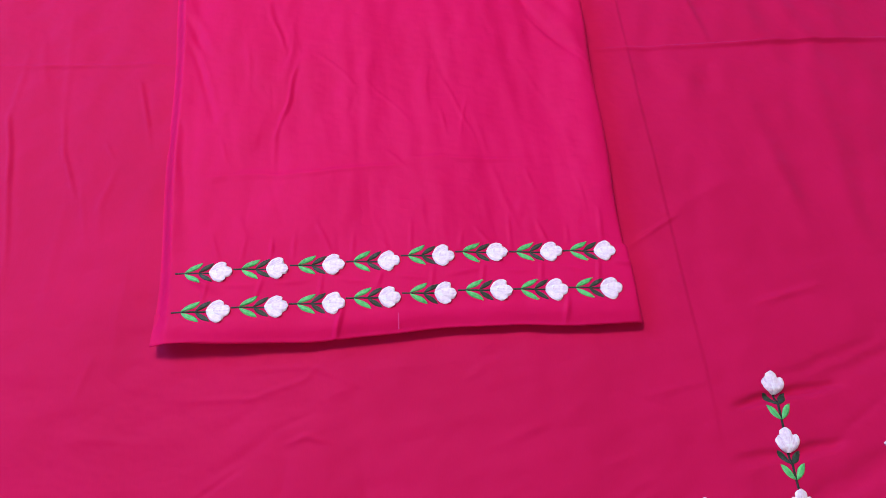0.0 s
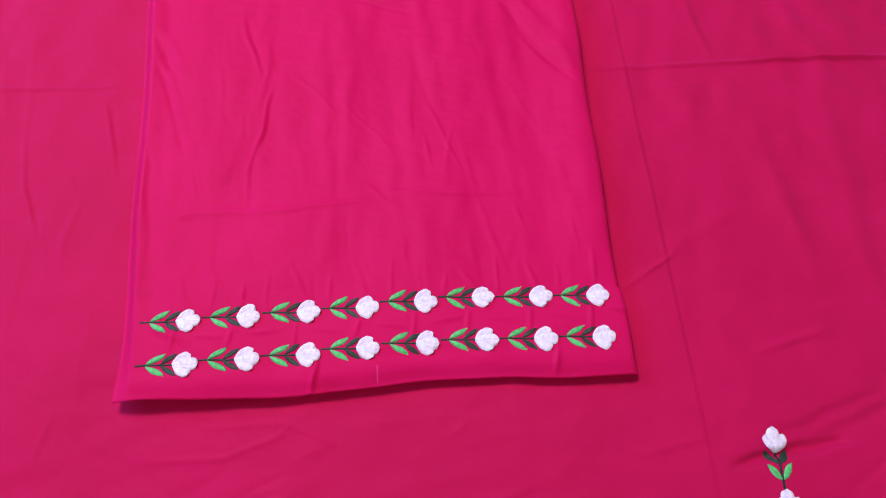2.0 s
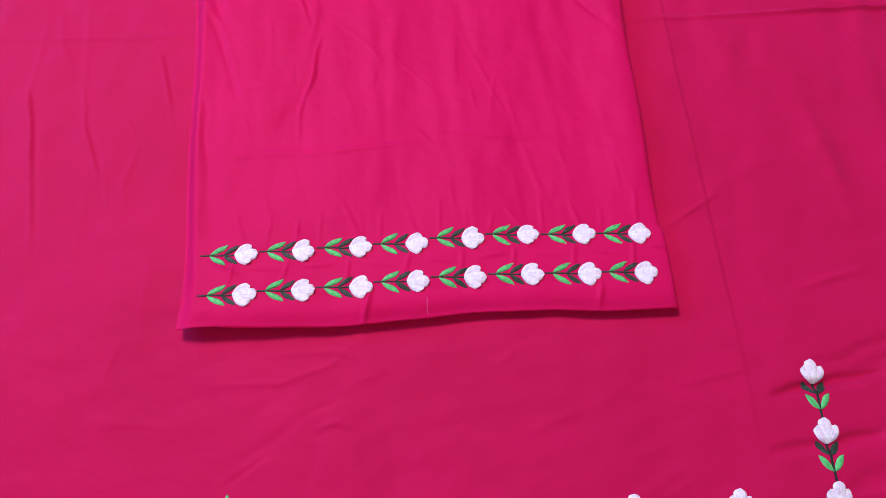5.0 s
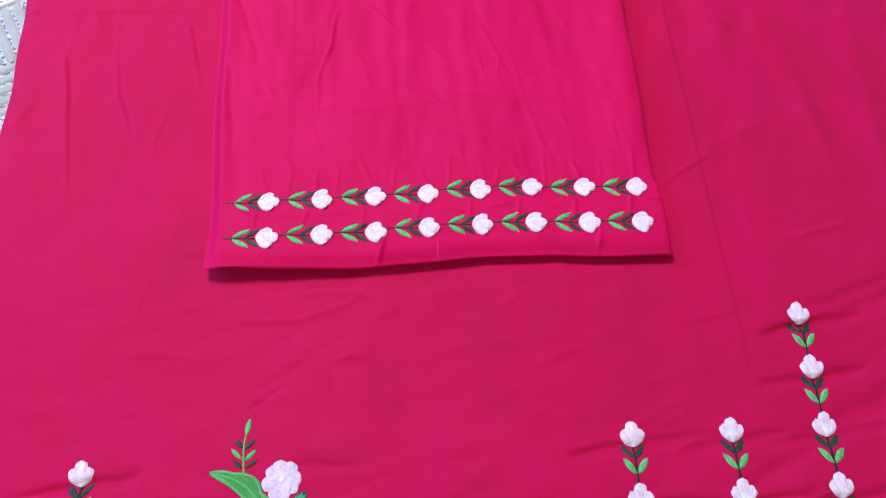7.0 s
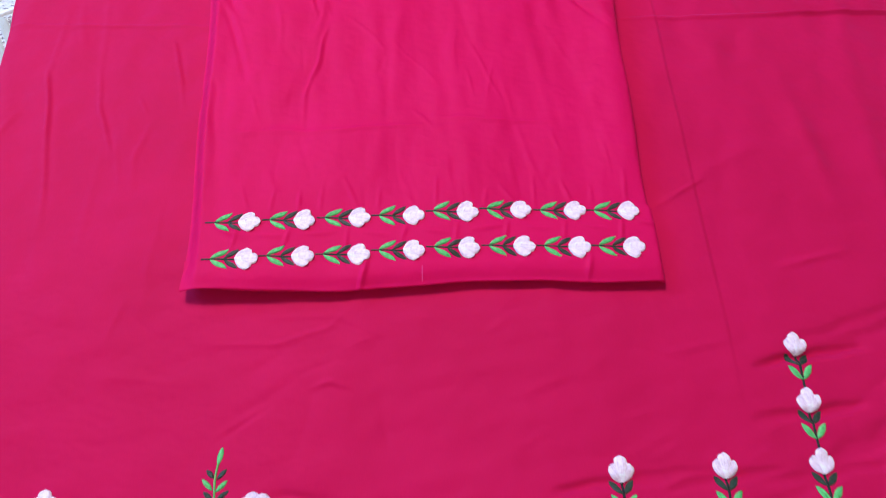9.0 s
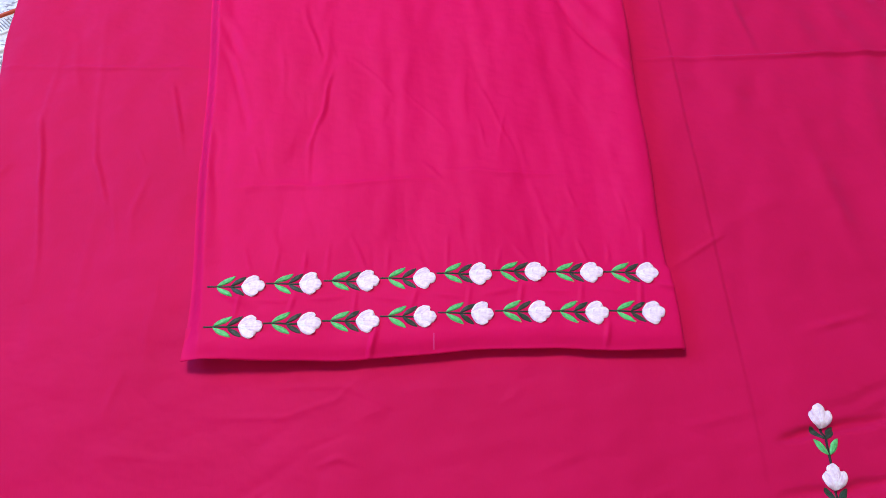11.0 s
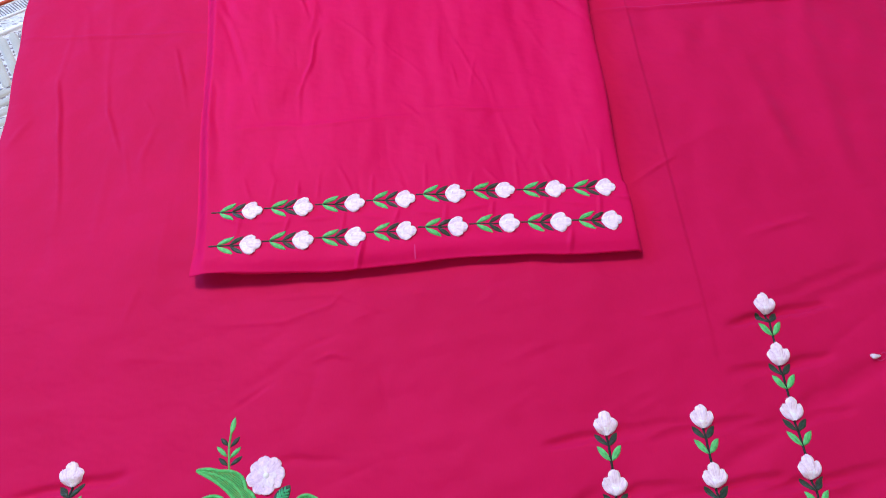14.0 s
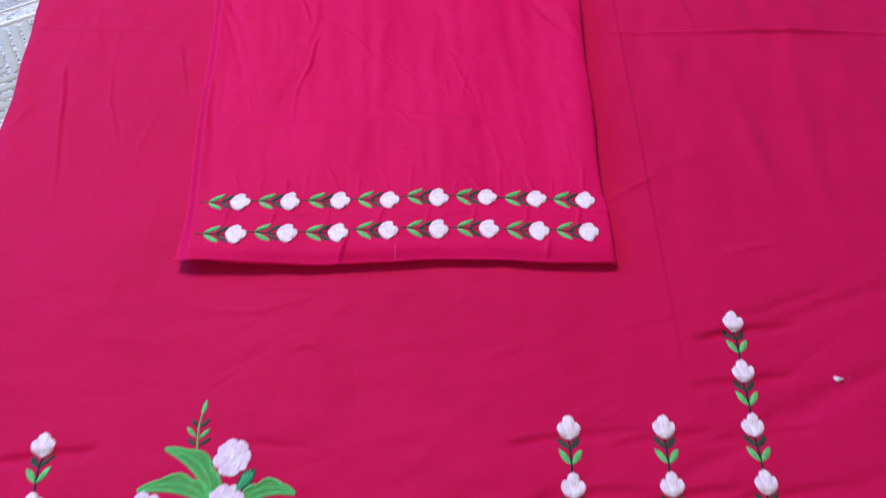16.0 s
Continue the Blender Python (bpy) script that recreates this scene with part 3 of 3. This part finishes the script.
# ---- the folded trousers ----
def build_trousers():
    ys = np.concatenate([np.linspace(0.0, 0.30, 260), np.linspace(0.305, 0.56, 52)])
    us = np.concatenate([np.linspace(-1, -0.93, 22)[:-1], np.linspace(-0.93, 0.95, 300)[:-1], np.linspace(0.95, 1, 18)])
    # hem lip: from under the fold, round its front and on to the top
    lip = [(0.020, -1.0), (0.008, -1.0), (0.0042, -0.98), (0.0026, -0.86), (0.0015, -0.66), (0.0006, -0.44), (0.0001, -0.26), (0.0, -0.14), (0.0003, -0.06), (0.0009, -0.02)]
    rows = []
    for back, drop in lip:
        rows.append(("lip", back, drop))
    for y in ys:
        rows.append(("top", y, 0.0))
    verts = np.empty((len(rows), len(us), 3))
    for r, (kind, v, drop) in enumerate(rows):
        y_guess = v if kind == "lip" else v + 0.0016
        xl, xr = trouser_left(y_guess), trouser_right(y_guess)
        x = xl + (us + 1) / 2 * (xr - xl)
        y = hem_y(x) + (v if kind == "lip" else v * (1 - 0.004) + 0.0016)
        zt = trouser_height(x, y if kind == "top" else hem_y(x) + 0.0016)
        # the stacked fold of the hem hangs down to the cloth but for its lifted corner
        lifted = np.clip((x + 0.137) / 0.022, 0, 1)
        zt = zt + drop * (0.0028 + np.maximum(0, zt - 0.0042) * lifted * lifted * (3 - 2 * lifted))
        # the sides roll under
        left = np.clip((x - xl) / 0.0105, 0, 1)
        right = np.clip((xr - x) / 0.0075, 0, 1)
        side = (left * left * (3 - 2 * left)) * (1 - (1 - right) ** 4.5)
        open_end = math.exp(-max(0.0, v) / 0.020) if kind == "top" else 1.0
        low = (zt - 0.0028) * open_end + 0.0006 * (1 - open_end)
        # the fold bulges over its own foot
        tuck = 0.0030 * np.clip((0.42 - right) / 0.42, 0, 1) ** 1.5 * (1 - open_end)
        verts[r, :, 0], verts[r, :, 1], verts[r, :, 2] = x + 0.0012 * (right < 1) * (1 - open_end) * (1 - right) - tuck, y, low + (zt - low) * side
    ob = add_mesh("folded_trousers", verts.reshape(-1, 3), sheet_faces(len(rows), len(us)), CRIMSON_FOLDED_LIT)
    tagged(ob, "crimson pink cotton trouser leg folded flat with embroidered hem", "trousers")
    # the under-layers, set back behind the lip of the hem
    uy = np.concatenate([[0.0, 0.0004, 0.0012, 0.0026], np.linspace(0.004, 0.54, 90)])
    un = np.linspace(-1, 1, 120)
    verts = np.empty((len(uy) + 1, len(un), 3))
    for r in range(len(uy) + 1):
        v = uy[max(0, r - 1)]
        xl, xr = trouser_left(v) + 0.006, trouser_right(v + 0.06) - 0.004
        x = xl + (un + 1) / 2 * (xr - xl)
        y = hem_y(x) + 0.0110 + 0.0010 * np.sin(x * 70) + v
        top = np.minimum(hem_z(x), trouser_height(x, y)) - 0.0042
        f = 0.0 if r == 0 else math.sqrt(max(0.0, 1 - (1 - min(1.0, v / 0.0026 + 0.15)) ** 2))
        side = np.sqrt(np.clip(1 - (1 - np.clip((1 - np.abs(un)) / 0.03, 0, 1)) ** 2, 0, 1))
        verts[r, :, 0], verts[r, :, 1], verts[r, :, 2] = x, y, -0.0005 + (top + 0.0005) * f * side
    add_mesh("under_layer", verts.reshape(-1, 3), sheet_faces(len(uy) + 1, len(un)), CRIMSON_FOLDED_LIT, ob)
    return ob


trousers = build_trousers()


# ---- embroidery ----
def lobe_width(r):
    """Narrow at the foot, with a round end."""
    if r <= 0.70:
        return 0.14 + 0.86 * math.sin(min(1.0, r / 0.58) * math.pi / 2) ** 1.1
    return max(0.0, 1 - ((r - 0.70) / 0.30) ** 3.0) ** 0.5


def leaf_width(r):
    return max(0.0, math.sin(math.pi * r ** 1.05)) ** 0.72


def round_width(r):
    return math.sqrt(max(0.0, 1 - (2 * r - 1) ** 2))


def blade(name, parent, ground, x, y, turn, run, wide, tall, width, material, label="", lift=0.0, rib=0.0, bend=0.0, steps=12, across=8, wobble=0.0):
    """A stitched leaf or petal from (x, y) towards turn (radians), draped on the cloth. All sizes in metres."""
    ct, st = math.cos(turn), math.sin(turn)
    pts, uvs = [], []
    seed = x * 7919 + y * 6271
    for i in range(steps + 1):
        r = 1 - (1 - i / steps) ** 1.8 if width is lobe_width else i / steps
        w = wide * max(width(r), 0.04)
        for j in range(across + 1):
            q = 2 * j / across - 1
            u = run * r * (1 + wobble * math.sin(q * 7 + seed))
            v = q * w + bend * math.sin(r * math.pi / 2) ** 2 * run
            dome = math.sqrt(max(0.0, 1 - q * q)) * (0.35 + 0.65 * math.sin(math.pi * min(1, 0.12 + r * 0.88)))
            if width is lobe_width:
                dome = (1 - q ** 4) ** 0.5 * (0.7 + 0.3 * math.sin(math.pi * min(1, 0.12 + r * 0.88))) + 0.22
            h = tall * dome - rib * math.exp(-(q / 0.16) ** 2) * tall + lift * min(1, dome * 2.5)
            pts.append((x + ct * u - st * v, y + st * u + ct * v, h))
            uvs.append((q * 0.5 + 0.5 + seed % 5, r))
    pts = np.array(pts)
    z0 = float(ground(x, y))
    z = ground(pts[:, 0], pts[:, 1]) + pts[:, 2] + 0.00002
    local = np.stack([pts[:, 0] - x, pts[:, 1] - y, z - z0], -1)
    ob = add_mesh(name, local, sheet_faces(steps + 1, across + 1), material, parent, label, uvs)
    ob.matrix_basis = Matrix.Translation((x, y, z0)) if parent is None or parent.parent is None else Matrix.Translation(Vector((x, y, z0)) - parent.matrix_basis.translation)
    return ob


def smooth_line(points, count):
    """Catmull-Rom through a few points."""
    p = [np.array(points[0])] + [np.array(q) for q in points] + [np.array(points[-1])]
    out = []
    for i in range(count + 1):
        f = i / count * (len(points) - 1)
        k = min(int(f), len(points) - 2)
        t = f - k
        a, b, c, d = p[k], p[k + 1], p[k + 2], p[k + 3]
        out.append(0.5 * (2 * b + (c - a) * t + (2 * a - 5 * b + 4 * c - d) * t * t + (3 * b - a - 3 * c + d) * t ** 3))
    return np.array(out)


def cord(name, parent, ground, points, wide, tall, material, label="", count=24, taper=0.0):
    """A raised line of stitches along points, half round."""
    line = smooth_line(points, count)
    tang = np.gradient(line, axis=0)
    tang /= np.maximum(np.linalg.norm(tang, axis=1), 1e-9)[:, None]
    x, y = line[0]
    pts, hs, uvs = [], [], []
    for i, (p, t) in enumerate(zip(line, tang)):
        w = wide / 2 * (1 - taper * i / count) * (1 + 0.06 * math.sin(i * 2.4))
        for j in range(7):
            q = j / 3 - 1
            pts.append(p + np.array((-t[1], t[0])) * q * w)
            hs.append(tall * math.sqrt(max(0, 1 - q * q)) - 0.00005)
            uvs.append((i * 0.5, q))
    pts = np.array(pts)
    z0 = float(ground(x, y))
    local = np.stack([pts[:, 0] - x, pts[:, 1] - y, ground(pts[:, 0], pts[:, 1]) + np.array(hs) - z0], -1)
    ob = add_mesh(name, local, sheet_faces(count + 1, 7), material, parent, label, uvs)
    ob.matrix_basis = Matrix.Translation((x, y, z0)) if parent is None or parent.parent is None else Matrix.Translation(Vector((x, y, z0)) - parent.matrix_basis.translation)
    return ob


def sprig(parent, ground, x, y, turn, stem_material, first=False, last=False, size=1.0):
    """One tulip motif: its stem, two pale and two dark leaves and a four-petalled bud centred on (x, y)."""
    ct, st = math.cos(turn), math.sin(turn)
    j = random.uniform

    def at(s, v):
        s, v = (s - 21.7) * 0.001 * size, v * 0.001 * size
        return x + ct * s - st * v, y + st * s + ct * v

    start = -5.0 if first else -4.4
    row = stem_material is DARK_GREEN
    stem = cord("embroidered_sprig", parent, ground, [at(start, 0), at(4, 0.1), at(10, -0.1), at(16.0, 0)], (0.00105 if row else 0.00150) * size, 0.00050, stem_material,
                "white tulip bud sprig in satin stitch", 16)
    mm = 0.001 * size
    for side in (1, -1):
        blade("pale_leaf", stem, ground, *at(0.3, 0.25 * side), turn + side * radians((41 if row else 43) + j(-3, 3)), (11.6 if row else 10.4) * mm, (1.65 if row else 1.85) * mm, 0.00085, leaf_width, LIGHT_GREEN,
              "bright green leaf", bend=(-0.17 if row else -0.08) * side, rib=0.22)
        blade("dark_leaf", stem, ground, *at(8.2 if row else 8.5, 0.25 * side), turn + side * radians((40 if row else 44) + j(-3, 3)), (10.2 if row else 9.6) * mm, (1.45 if row else 1.75) * mm, 0.00070, leaf_width, BROWN_GREEN if row else DARK_GREEN,
              "dark green leaf", bend=(-0.10 if row else -0.05) * side, rib=0.25)
    # round lobes: one to each side, the tip, and a white one over the foot
    for side in (1, -1):
        blade("petal", stem, ground, *at(14.7, 0.4 * side), turn + side * radians((29 if row else 30) + j(-3, 3)), (10.2 if row else 10.0) * mm * j(0.96, 1.04), 3.3 * mm, 0.0011, lobe_width, PINK_WHITE,
              lift=0.00015, bend=-0.05 * side, steps=14, across=10, wobble=0.04)
    blade("petal", stem, ground, *at(16.0, 0), turn + j(-0.06, 0.06), 11.6 * mm * j(0.97, 1.03), 3.5 * mm, 0.0011, lobe_width, PINK_WHITE, lift=0.00030, steps=14, across=10, wobble=0.02)
    blade("front_petal", stem, ground, *at(14.5, 0), turn + j(-0.12, 0.12), 8.4 * mm * j(0.92, 1.05), 2.5 * mm, 0.0009, lobe_width, WHITE, "white front petal", lift=0.00050, wobble=0.05)
    if row and x > 0.03:
        # tan ends left where the green thread was tied off
        for side in (1, -1):
            a = turn + side * radians(37)
            p, q = at(9.7, 5.7 * side), at(10.7, 6.1 * side)
            cord("thread_end", stem, ground, [p, q], 0.0008, 0.0008, TAN, "loose tan thread end", 5)
    return stem


def blossom(parent, ground, x, y, radius, count, turn, name="embroidered_blossom", label="round pale pink blossom in satin stitch", inner=True):
    """An open flower of overlapping petals round a knot."""
    z0 = float(ground(x, y))
    verts, faces = [], []
    k = radius * (0.17 if inner else 0.26)
    for i in range(7):
        a = i / 6 * math.pi / 2
        for q in range(12):
            b = q / 12 * 2 * math.pi
            rr = k * math.cos(a) * (1 + 0.06 * math.sin(3 * b))
            verts.append((rr * math.cos(b), rr * math.sin(b), 0.0010 + 0.0009 * math.sin(a)))
    for i in range(6):
        for q in range(12):
            faces.append((i * 12 + q, i * 12 + (q + 1) % 12, (i + 1) * 12 + (q + 1) % 12, (i + 1) * 12 + q))
    core = add_mesh(name, verts, faces, KNOT, parent, label, [(v[0] * 900, v[1] * 900) for v in verts])
    core.matrix_basis = Matrix.Translation((x, y, z0))
    for i in range(count):
        a = turn + i / count * 2 * math.pi + random.uniform(-0.07, 0.07)
        run = radius * random.uniform(0.93, 1.03)
        wide = run * math.sin(math.pi / count) * 1.02
        if inner:
            blade("petal", core, ground, x + 0.05 * radius * math.cos(a), y + 0.05 * radius * math.sin(a), a, run * 0.98, wide, 0.00038, lobe_width, BLOSSOM_PINK,
                  lift=0.00035 + 0.00016 * (i % 3), steps=16, across=14, wobble=0.070)
        else:
            blade("petal", core, ground, x + 0.14 * radius * math.cos(a), y + 0.14 * radius * math.sin(a), a, run * 0.86, run * 0.40, 0.0008, round_width, BLOSSOM_HEART,
                  lift=0.00015 * (i % 2), steps=10, across=8)
    if inner:
        for i in range(8):
            a = turn + 0.4 + i / 8 * 2 * math.pi + random.uniform(-0.15, 0.15)
            run = radius * random.uniform(0.52, 0.80)
            blade("inner_petal", core, ground, x, y, a, run, run * 0.42, 0.00028, lobe_width, BLOSSOM_HEART, lift=0.00075, steps=10, across=8, wobble=0.08)
    return core


def fern_leaf(parent, ground, bx, by, tx, ty):
    """A feathered green leaf on a dark stitched backing."""
    turn, run = math.atan2(ty - by, tx - bx), math.hypot(tx - bx, ty - by)
    back = blade("feathered_leaf", parent, ground, bx, by, turn, run * 1.10, run * 0.27, 0.00045, leaf_width, DARK_GREEN, "feather-stitched green leaf on dark backing")
    # feather stitches slanting out of the middle
    pts, faces, uvs = [], [], []
    pairs = 6
    for k in range(pairs):
        f = 0.05 + 0.86 * k / pairs
        room_w = run * 0.25 * leaf_width(min(0.98, f + 0.12))
        for side in (1, -1):
            a = turn + side * radians(46 - 20 * f + random.uniform(-8, 8))
            length = max(0.0012, room_w / math.sin(radians(48 - 22 * f)) * random.uniform(0.72, 1.0))
            ox, oy = bx + math.cos(turn) * run * f, by + math.sin(turn) * run * f
            base_i = len(pts)
            for i in range(5):
                r = i / 4
                for j in range(5):
                    q = j / 2 - 1
                    u, v = length * r, q * 0.00085 * (1 - 0.6 * r)
                    pts.append((ox + math.cos(a) * u - math.sin(a) * v, oy + math.sin(a) * u + math.cos(a) * v, 0.00045 + 0.00055 * math.sqrt(max(0, 1 - q * q)) * (1 - 0.6 * r)))
                    uvs.append((q * 0.5, r))
            faces += [tuple(base_i + int(c) for c in q4) for q4 in sheet_faces(5, 5)]
    pts = np.array(pts)
    z0 = float(ground(bx, by))
    local = np.stack([pts[:, 0] - bx, pts[:, 1] - by, ground(pts[:, 0], pts[:, 1]) + pts[:, 2] - z0], -1)
    add_mesh("leaf_filling", local, faces, MID_GREEN, back, "mid green feather stitching", uvs)
    return back


def broad_leaf(parent, ground, base, mid, tip, wide, upper):
    """A wide net-stitched leaf with a corded, lobed outline. upper: the side (1 or -1) with the lobes."""
    b, m, t = (np.array(p) * 0.001 for p in (base, mid, tip))

    def spine(f):
        return (1 - f) ** 2 * b + 2 * f * (1 - f) * m + f * f * t

    def side(f, s):
        d = spine(min(1, f + 0.02)) - spine(max(0, f - 0.02))
        d /= np.linalg.norm(d)
        w = wide * 0.001 * math.sin(math.pi * min(1, 0.10 + 0.90 * f)) ** 0.75
        if s == upper:
            w *= 0.66 + 0.74 * abs(math.sin(f * 7.4 + 0.5)) * (1 - f) ** 0.5
        else:
            w *= 0.88
        return spine(f) + np.array((-d[1], d[0])) * s * w

    steps, across = 22, 8
    pts, uvs, hs = [], [], []
    for i in range(steps + 1):
        f = i / steps
        lo, hi = side(f, -1), side(f, 1)
        for j in range(across + 1):
            q = j / across
            pts.append(lo + (hi - lo) * q)
            hs.append(0.00035 * math.sin(math.pi * min(1, max(0, q))) - 0.00005)
            uvs.append((q, f))
    pts = np.array(pts)
    z0 = float(ground(*b))
    local = np.stack([pts[:, 0] - b[0], pts[:, 1] - b[1], ground(pts[:, 0], pts[:, 1]) + np.array(hs) - z0], -1)
    body = add_mesh("broad_leaf", local, sheet_faces(steps + 1, across + 1), NET_GREEN, parent, "wide green leaf in net stitch with corded edge", uvs)
    body.matrix_basis = Matrix.Translation((b[0], b[1], z0))
    for s in (1, -1):
        cord("leaf_edge", body, ground, [side(i / 26, s) for i in range(27)], 0.0018, 0.0009, EDGE_GREEN, "bright green corded edge", 60)
    cord("leaf_rib", body, ground, [spine(i / 6 * 0.96) for i in range(7)], 0.0013, 0.0007, EDGE_GREEN, "bright green rib", 26)
    return body


random.seed(11)

# two rows along the trouser hem
for row, heights in ((0, (46.0, 46.6, 47.2, 47.4, 48.8, 49.2, 47.5, 45.8)), (1, (22.2, 22.8, 23.2, 24.3, 25.0, 24.7, 23.1, 21.8))):
    for i in range(8):
        sprig(trousers, trouser_height, -0.1113 + i * (0.0320 if row == 0 else 0.0319), heights[i] * 0.001, radians(-1.8 - 0.35 * i), DARK_GREEN, first=i == 0, size=0.98)

# columns rising over the dress
for (cx, cy, count), lean in zip(COLUMN_TOPS, COLUMN_LEAN):
    for i in range(count):
        sprig(dress, cloth_height, cx - lean * PITCH * i, cy - PITCH * i, math.pi / 2 - lean, BLACK_GREEN, size=0.98)


def mm_points(*pairs):
    return [(a * 0.001, b * 0.001) for a, b in pairs]


def bouquet():
    g = cloth_height
    # top spray
    spray = cord("embroidered_spray", dress, g, mm_points((-119.7, -110), (-120.5, -96), (-119.3, -85)), 0.0013, 0.0006, OLIVE_STEM, "slim green spray with paired leaves")
    blade("pale_leaf", spray, g, -0.1199, -0.0892, radians(80), 0.0095, 0.0015, 0.0007, leaf_width, LIGHT_GREEN, "bright green leaf")
    for bx, by, tx, ty, mat, name in ((-121.0, -95.5, -125.3, -91.0, DARK_GREEN, "dark_leaf"), (-119.6, -96.2, -114.8, -91.0, DARK_GREEN, "dark_leaf"),
                                      (-121.3, -101.2, -127.2, -95.4, LIGHT_GREEN, "pale_leaf"), (-119.9, -102.2, -114.0, -96.6, LIGHT_GREEN, "pale_leaf"),
                                      (-120.8, -106.0, -125.8, -101.6, DARK_GREEN, "dark_leaf"), (-119.2, -106.0, -113.0, -101.6, DARK_GREEN, "dark_leaf")):
        blade(name, spray, g, bx * 0.001, by * 0.001, math.atan2(ty - by, tx - bx), 0.001 * math.hypot(tx - bx, ty - by), 0.00125, 0.0007, leaf_width, mat, rib=0.2)
    # wide leaves
    broad_leaf(dress, g, (-108.2, -134.0), (-110.5, -112.5), (-137.2, -107.2), 5.0, -1)
    broad_leaf(dress, g, (-110.5, -135.0), (-123.0, -120.8), (-148.0, -129.1), 4.6, -1)
    broad_leaf(dress, g, (-92.0, -136.5), (-81.3, -123.9), (-64.4, -132.4), 4.0, 1)
    # stems
    for pts, wide in ((((-105.5, -143), (-109.4, -160), (-111.5, -172.5), (-110.9, -190)), 1.5), (((-111.5, -172.2), (-107.0, -166.4), (-99.0, -161.9)), 1.2),
                      (((-136.0, -143.7), (-122.8, -154.9), (-116.9, -163), (-111.6, -171.8)), 1.2), (((-134.5, -168), (-125.4, -179.7), (-117.0, -190)), 1.2),
                      (((-109.0, -189.5), (-98.7, -182.5), (-88.5, -176.7), (-81.1, -172.6), (-76.6, -165.5)), 1.2), (((-88.5, -176.7), (-81, -174.4), (-73, -173.4)), 1.1),
                      (((-88.5, -176.7), (-82.2, -178.1), (-76, -183.2)), 1.0), (((-101.6, -184.2), (-95.4, -184.4), (-87.5, -187)), 1.0)):
        cord("embroidered_stem", dress, g, mm_points(*pts), wide * 0.001, 0.0006, OLIVE_STEM, "yellow-green stitched stem", 28)
    # feathered leaves
    for q in ((-127.8, -149.4, -128.6, -136.8), (-128.4, -151.6, -139.0, -151.4), (-121.6, -154.0, -121.0, -142.4), (-120.4, -158.6, -132.4, -158.8), (-109.6, -150.8, -116.0, -140.0),
              (-111.4, -162.4, -117.2, -152.0), (-109.0, -162.0, -101.0, -153.4), (-129.6, -173.4, -125.4, -162.0), (-130.2, -175.0, -141.4, -174.4)):
        fern_leaf(dress, g, *(v * 0.001 for v in q))
    for q in ((-123.2, -180.4, -121.2, -169.2), (-123.7, -181.4, -136.0, -181.8), (-118.4, -184.6, -115.4, -174.8), (-119.6, -188.4, -131.0, -188.2), (-106.9, -185.0, -105.6, -174.4),
              (-98.9, -182.8, -95.8, -171.6), (-104.0, -188.6, -94.4, -187.6), (-95.9, -130.4, -87.6, -119.8)):
        fern_leaf(dress, g, *(v * 0.001 for v in q))
    # round blossoms, then the small five-petalled ones
    for bx, by, r in ((-99.6, -113.0, 9.5), (-100.6, -136.6, 9.8), (-76.5, -145.5, 9.9), (-92.3, -158.8, 9.9), (-142.1, -140.4, 9.9), (-158.0, -152.1, 9.8), (-141.1, -163.4, 10.2)):
        blossom(dress, g, bx * 0.001, by * 0.001, r * 0.001, 8, bx * 0.7)
    for bx, by, r in ((-76.0, -162.4, 5.3), (-70.1, -172.8, 5.9), (-73.2, -184.9, 5.9), (-84.2, -189.2, 5.9)):
        blossom(dress, g, bx * 0.001, by * 0.001, r * 0.001, 5, bx * 0.9, "small_blossom", "small five-petalled pale pink blossom", inner=False)


bouquet()

# ---- small things ----
# tailor's chalk left on the cloth
cord("chalk_mark", trousers, trouser_height, [(-0.0122, 0.0062), (-0.0119, 0.0150)], 0.0009, 0.00010, CHALK, "faint pale chalk line", 8)
cord("chalk_mark", dress, cloth_height, [(0.2540, -0.1400), (0.2555, -0.1540), (0.2530, -0.1700)], 0.0006, 0.00006, CHALK, "faint pale chalk line", 14)


def lint():
    """A scrap of white fluff with a trailing fibre."""
    x, y = 0.2478, -0.0752
    z0 = float(cloth_height(x, y))
    verts, faces = [], []
    for i in range(9):
        a = i / 8 * math.pi
        for q in range(12):
            b = q / 12 * 2 * math.pi
            r = 0.0014 * (1 + 0.35 * math.sin(3 * b + i) * math.sin(2 * a + 1))
            verts.append((r * math.sin(a) * math.cos(b) * 2.0, r * math.sin(a) * math.sin(b), 0.0009 - 0.0009 * math.cos(a)))
    for i in range(8):
        for q in range(12):
            faces.append((i * 12 + q, i * 12 + (q + 1) % 12, (i + 1) * 12 + (q + 1) % 12, (i + 1) * 12 + q))
    ob = add_mesh("lint", verts, faces, LINT)
    ob.location = (x, y, z0)
    tagged(ob, "scrap of white lint on the crimson cloth", "lint")
    for pts in ([(x, y), (x + 0.003, y - 0.0022), (x + 0.0062, y - 0.0012), (x + 0.0085, y + 0.0012)], [(x + 0.004, y + 0.001), (x + 0.006, y + 0.0022), (x + 0.0072, y + 0.0014)]):
        f = cord("fibre", None, cloth_height, pts, 0.0004, 0.0003, CHALK, "", 16)
        f.parent = ob
        f.matrix_basis = Matrix.Translation(Vector(f.matrix_basis.translation) - ob.location)


lint()
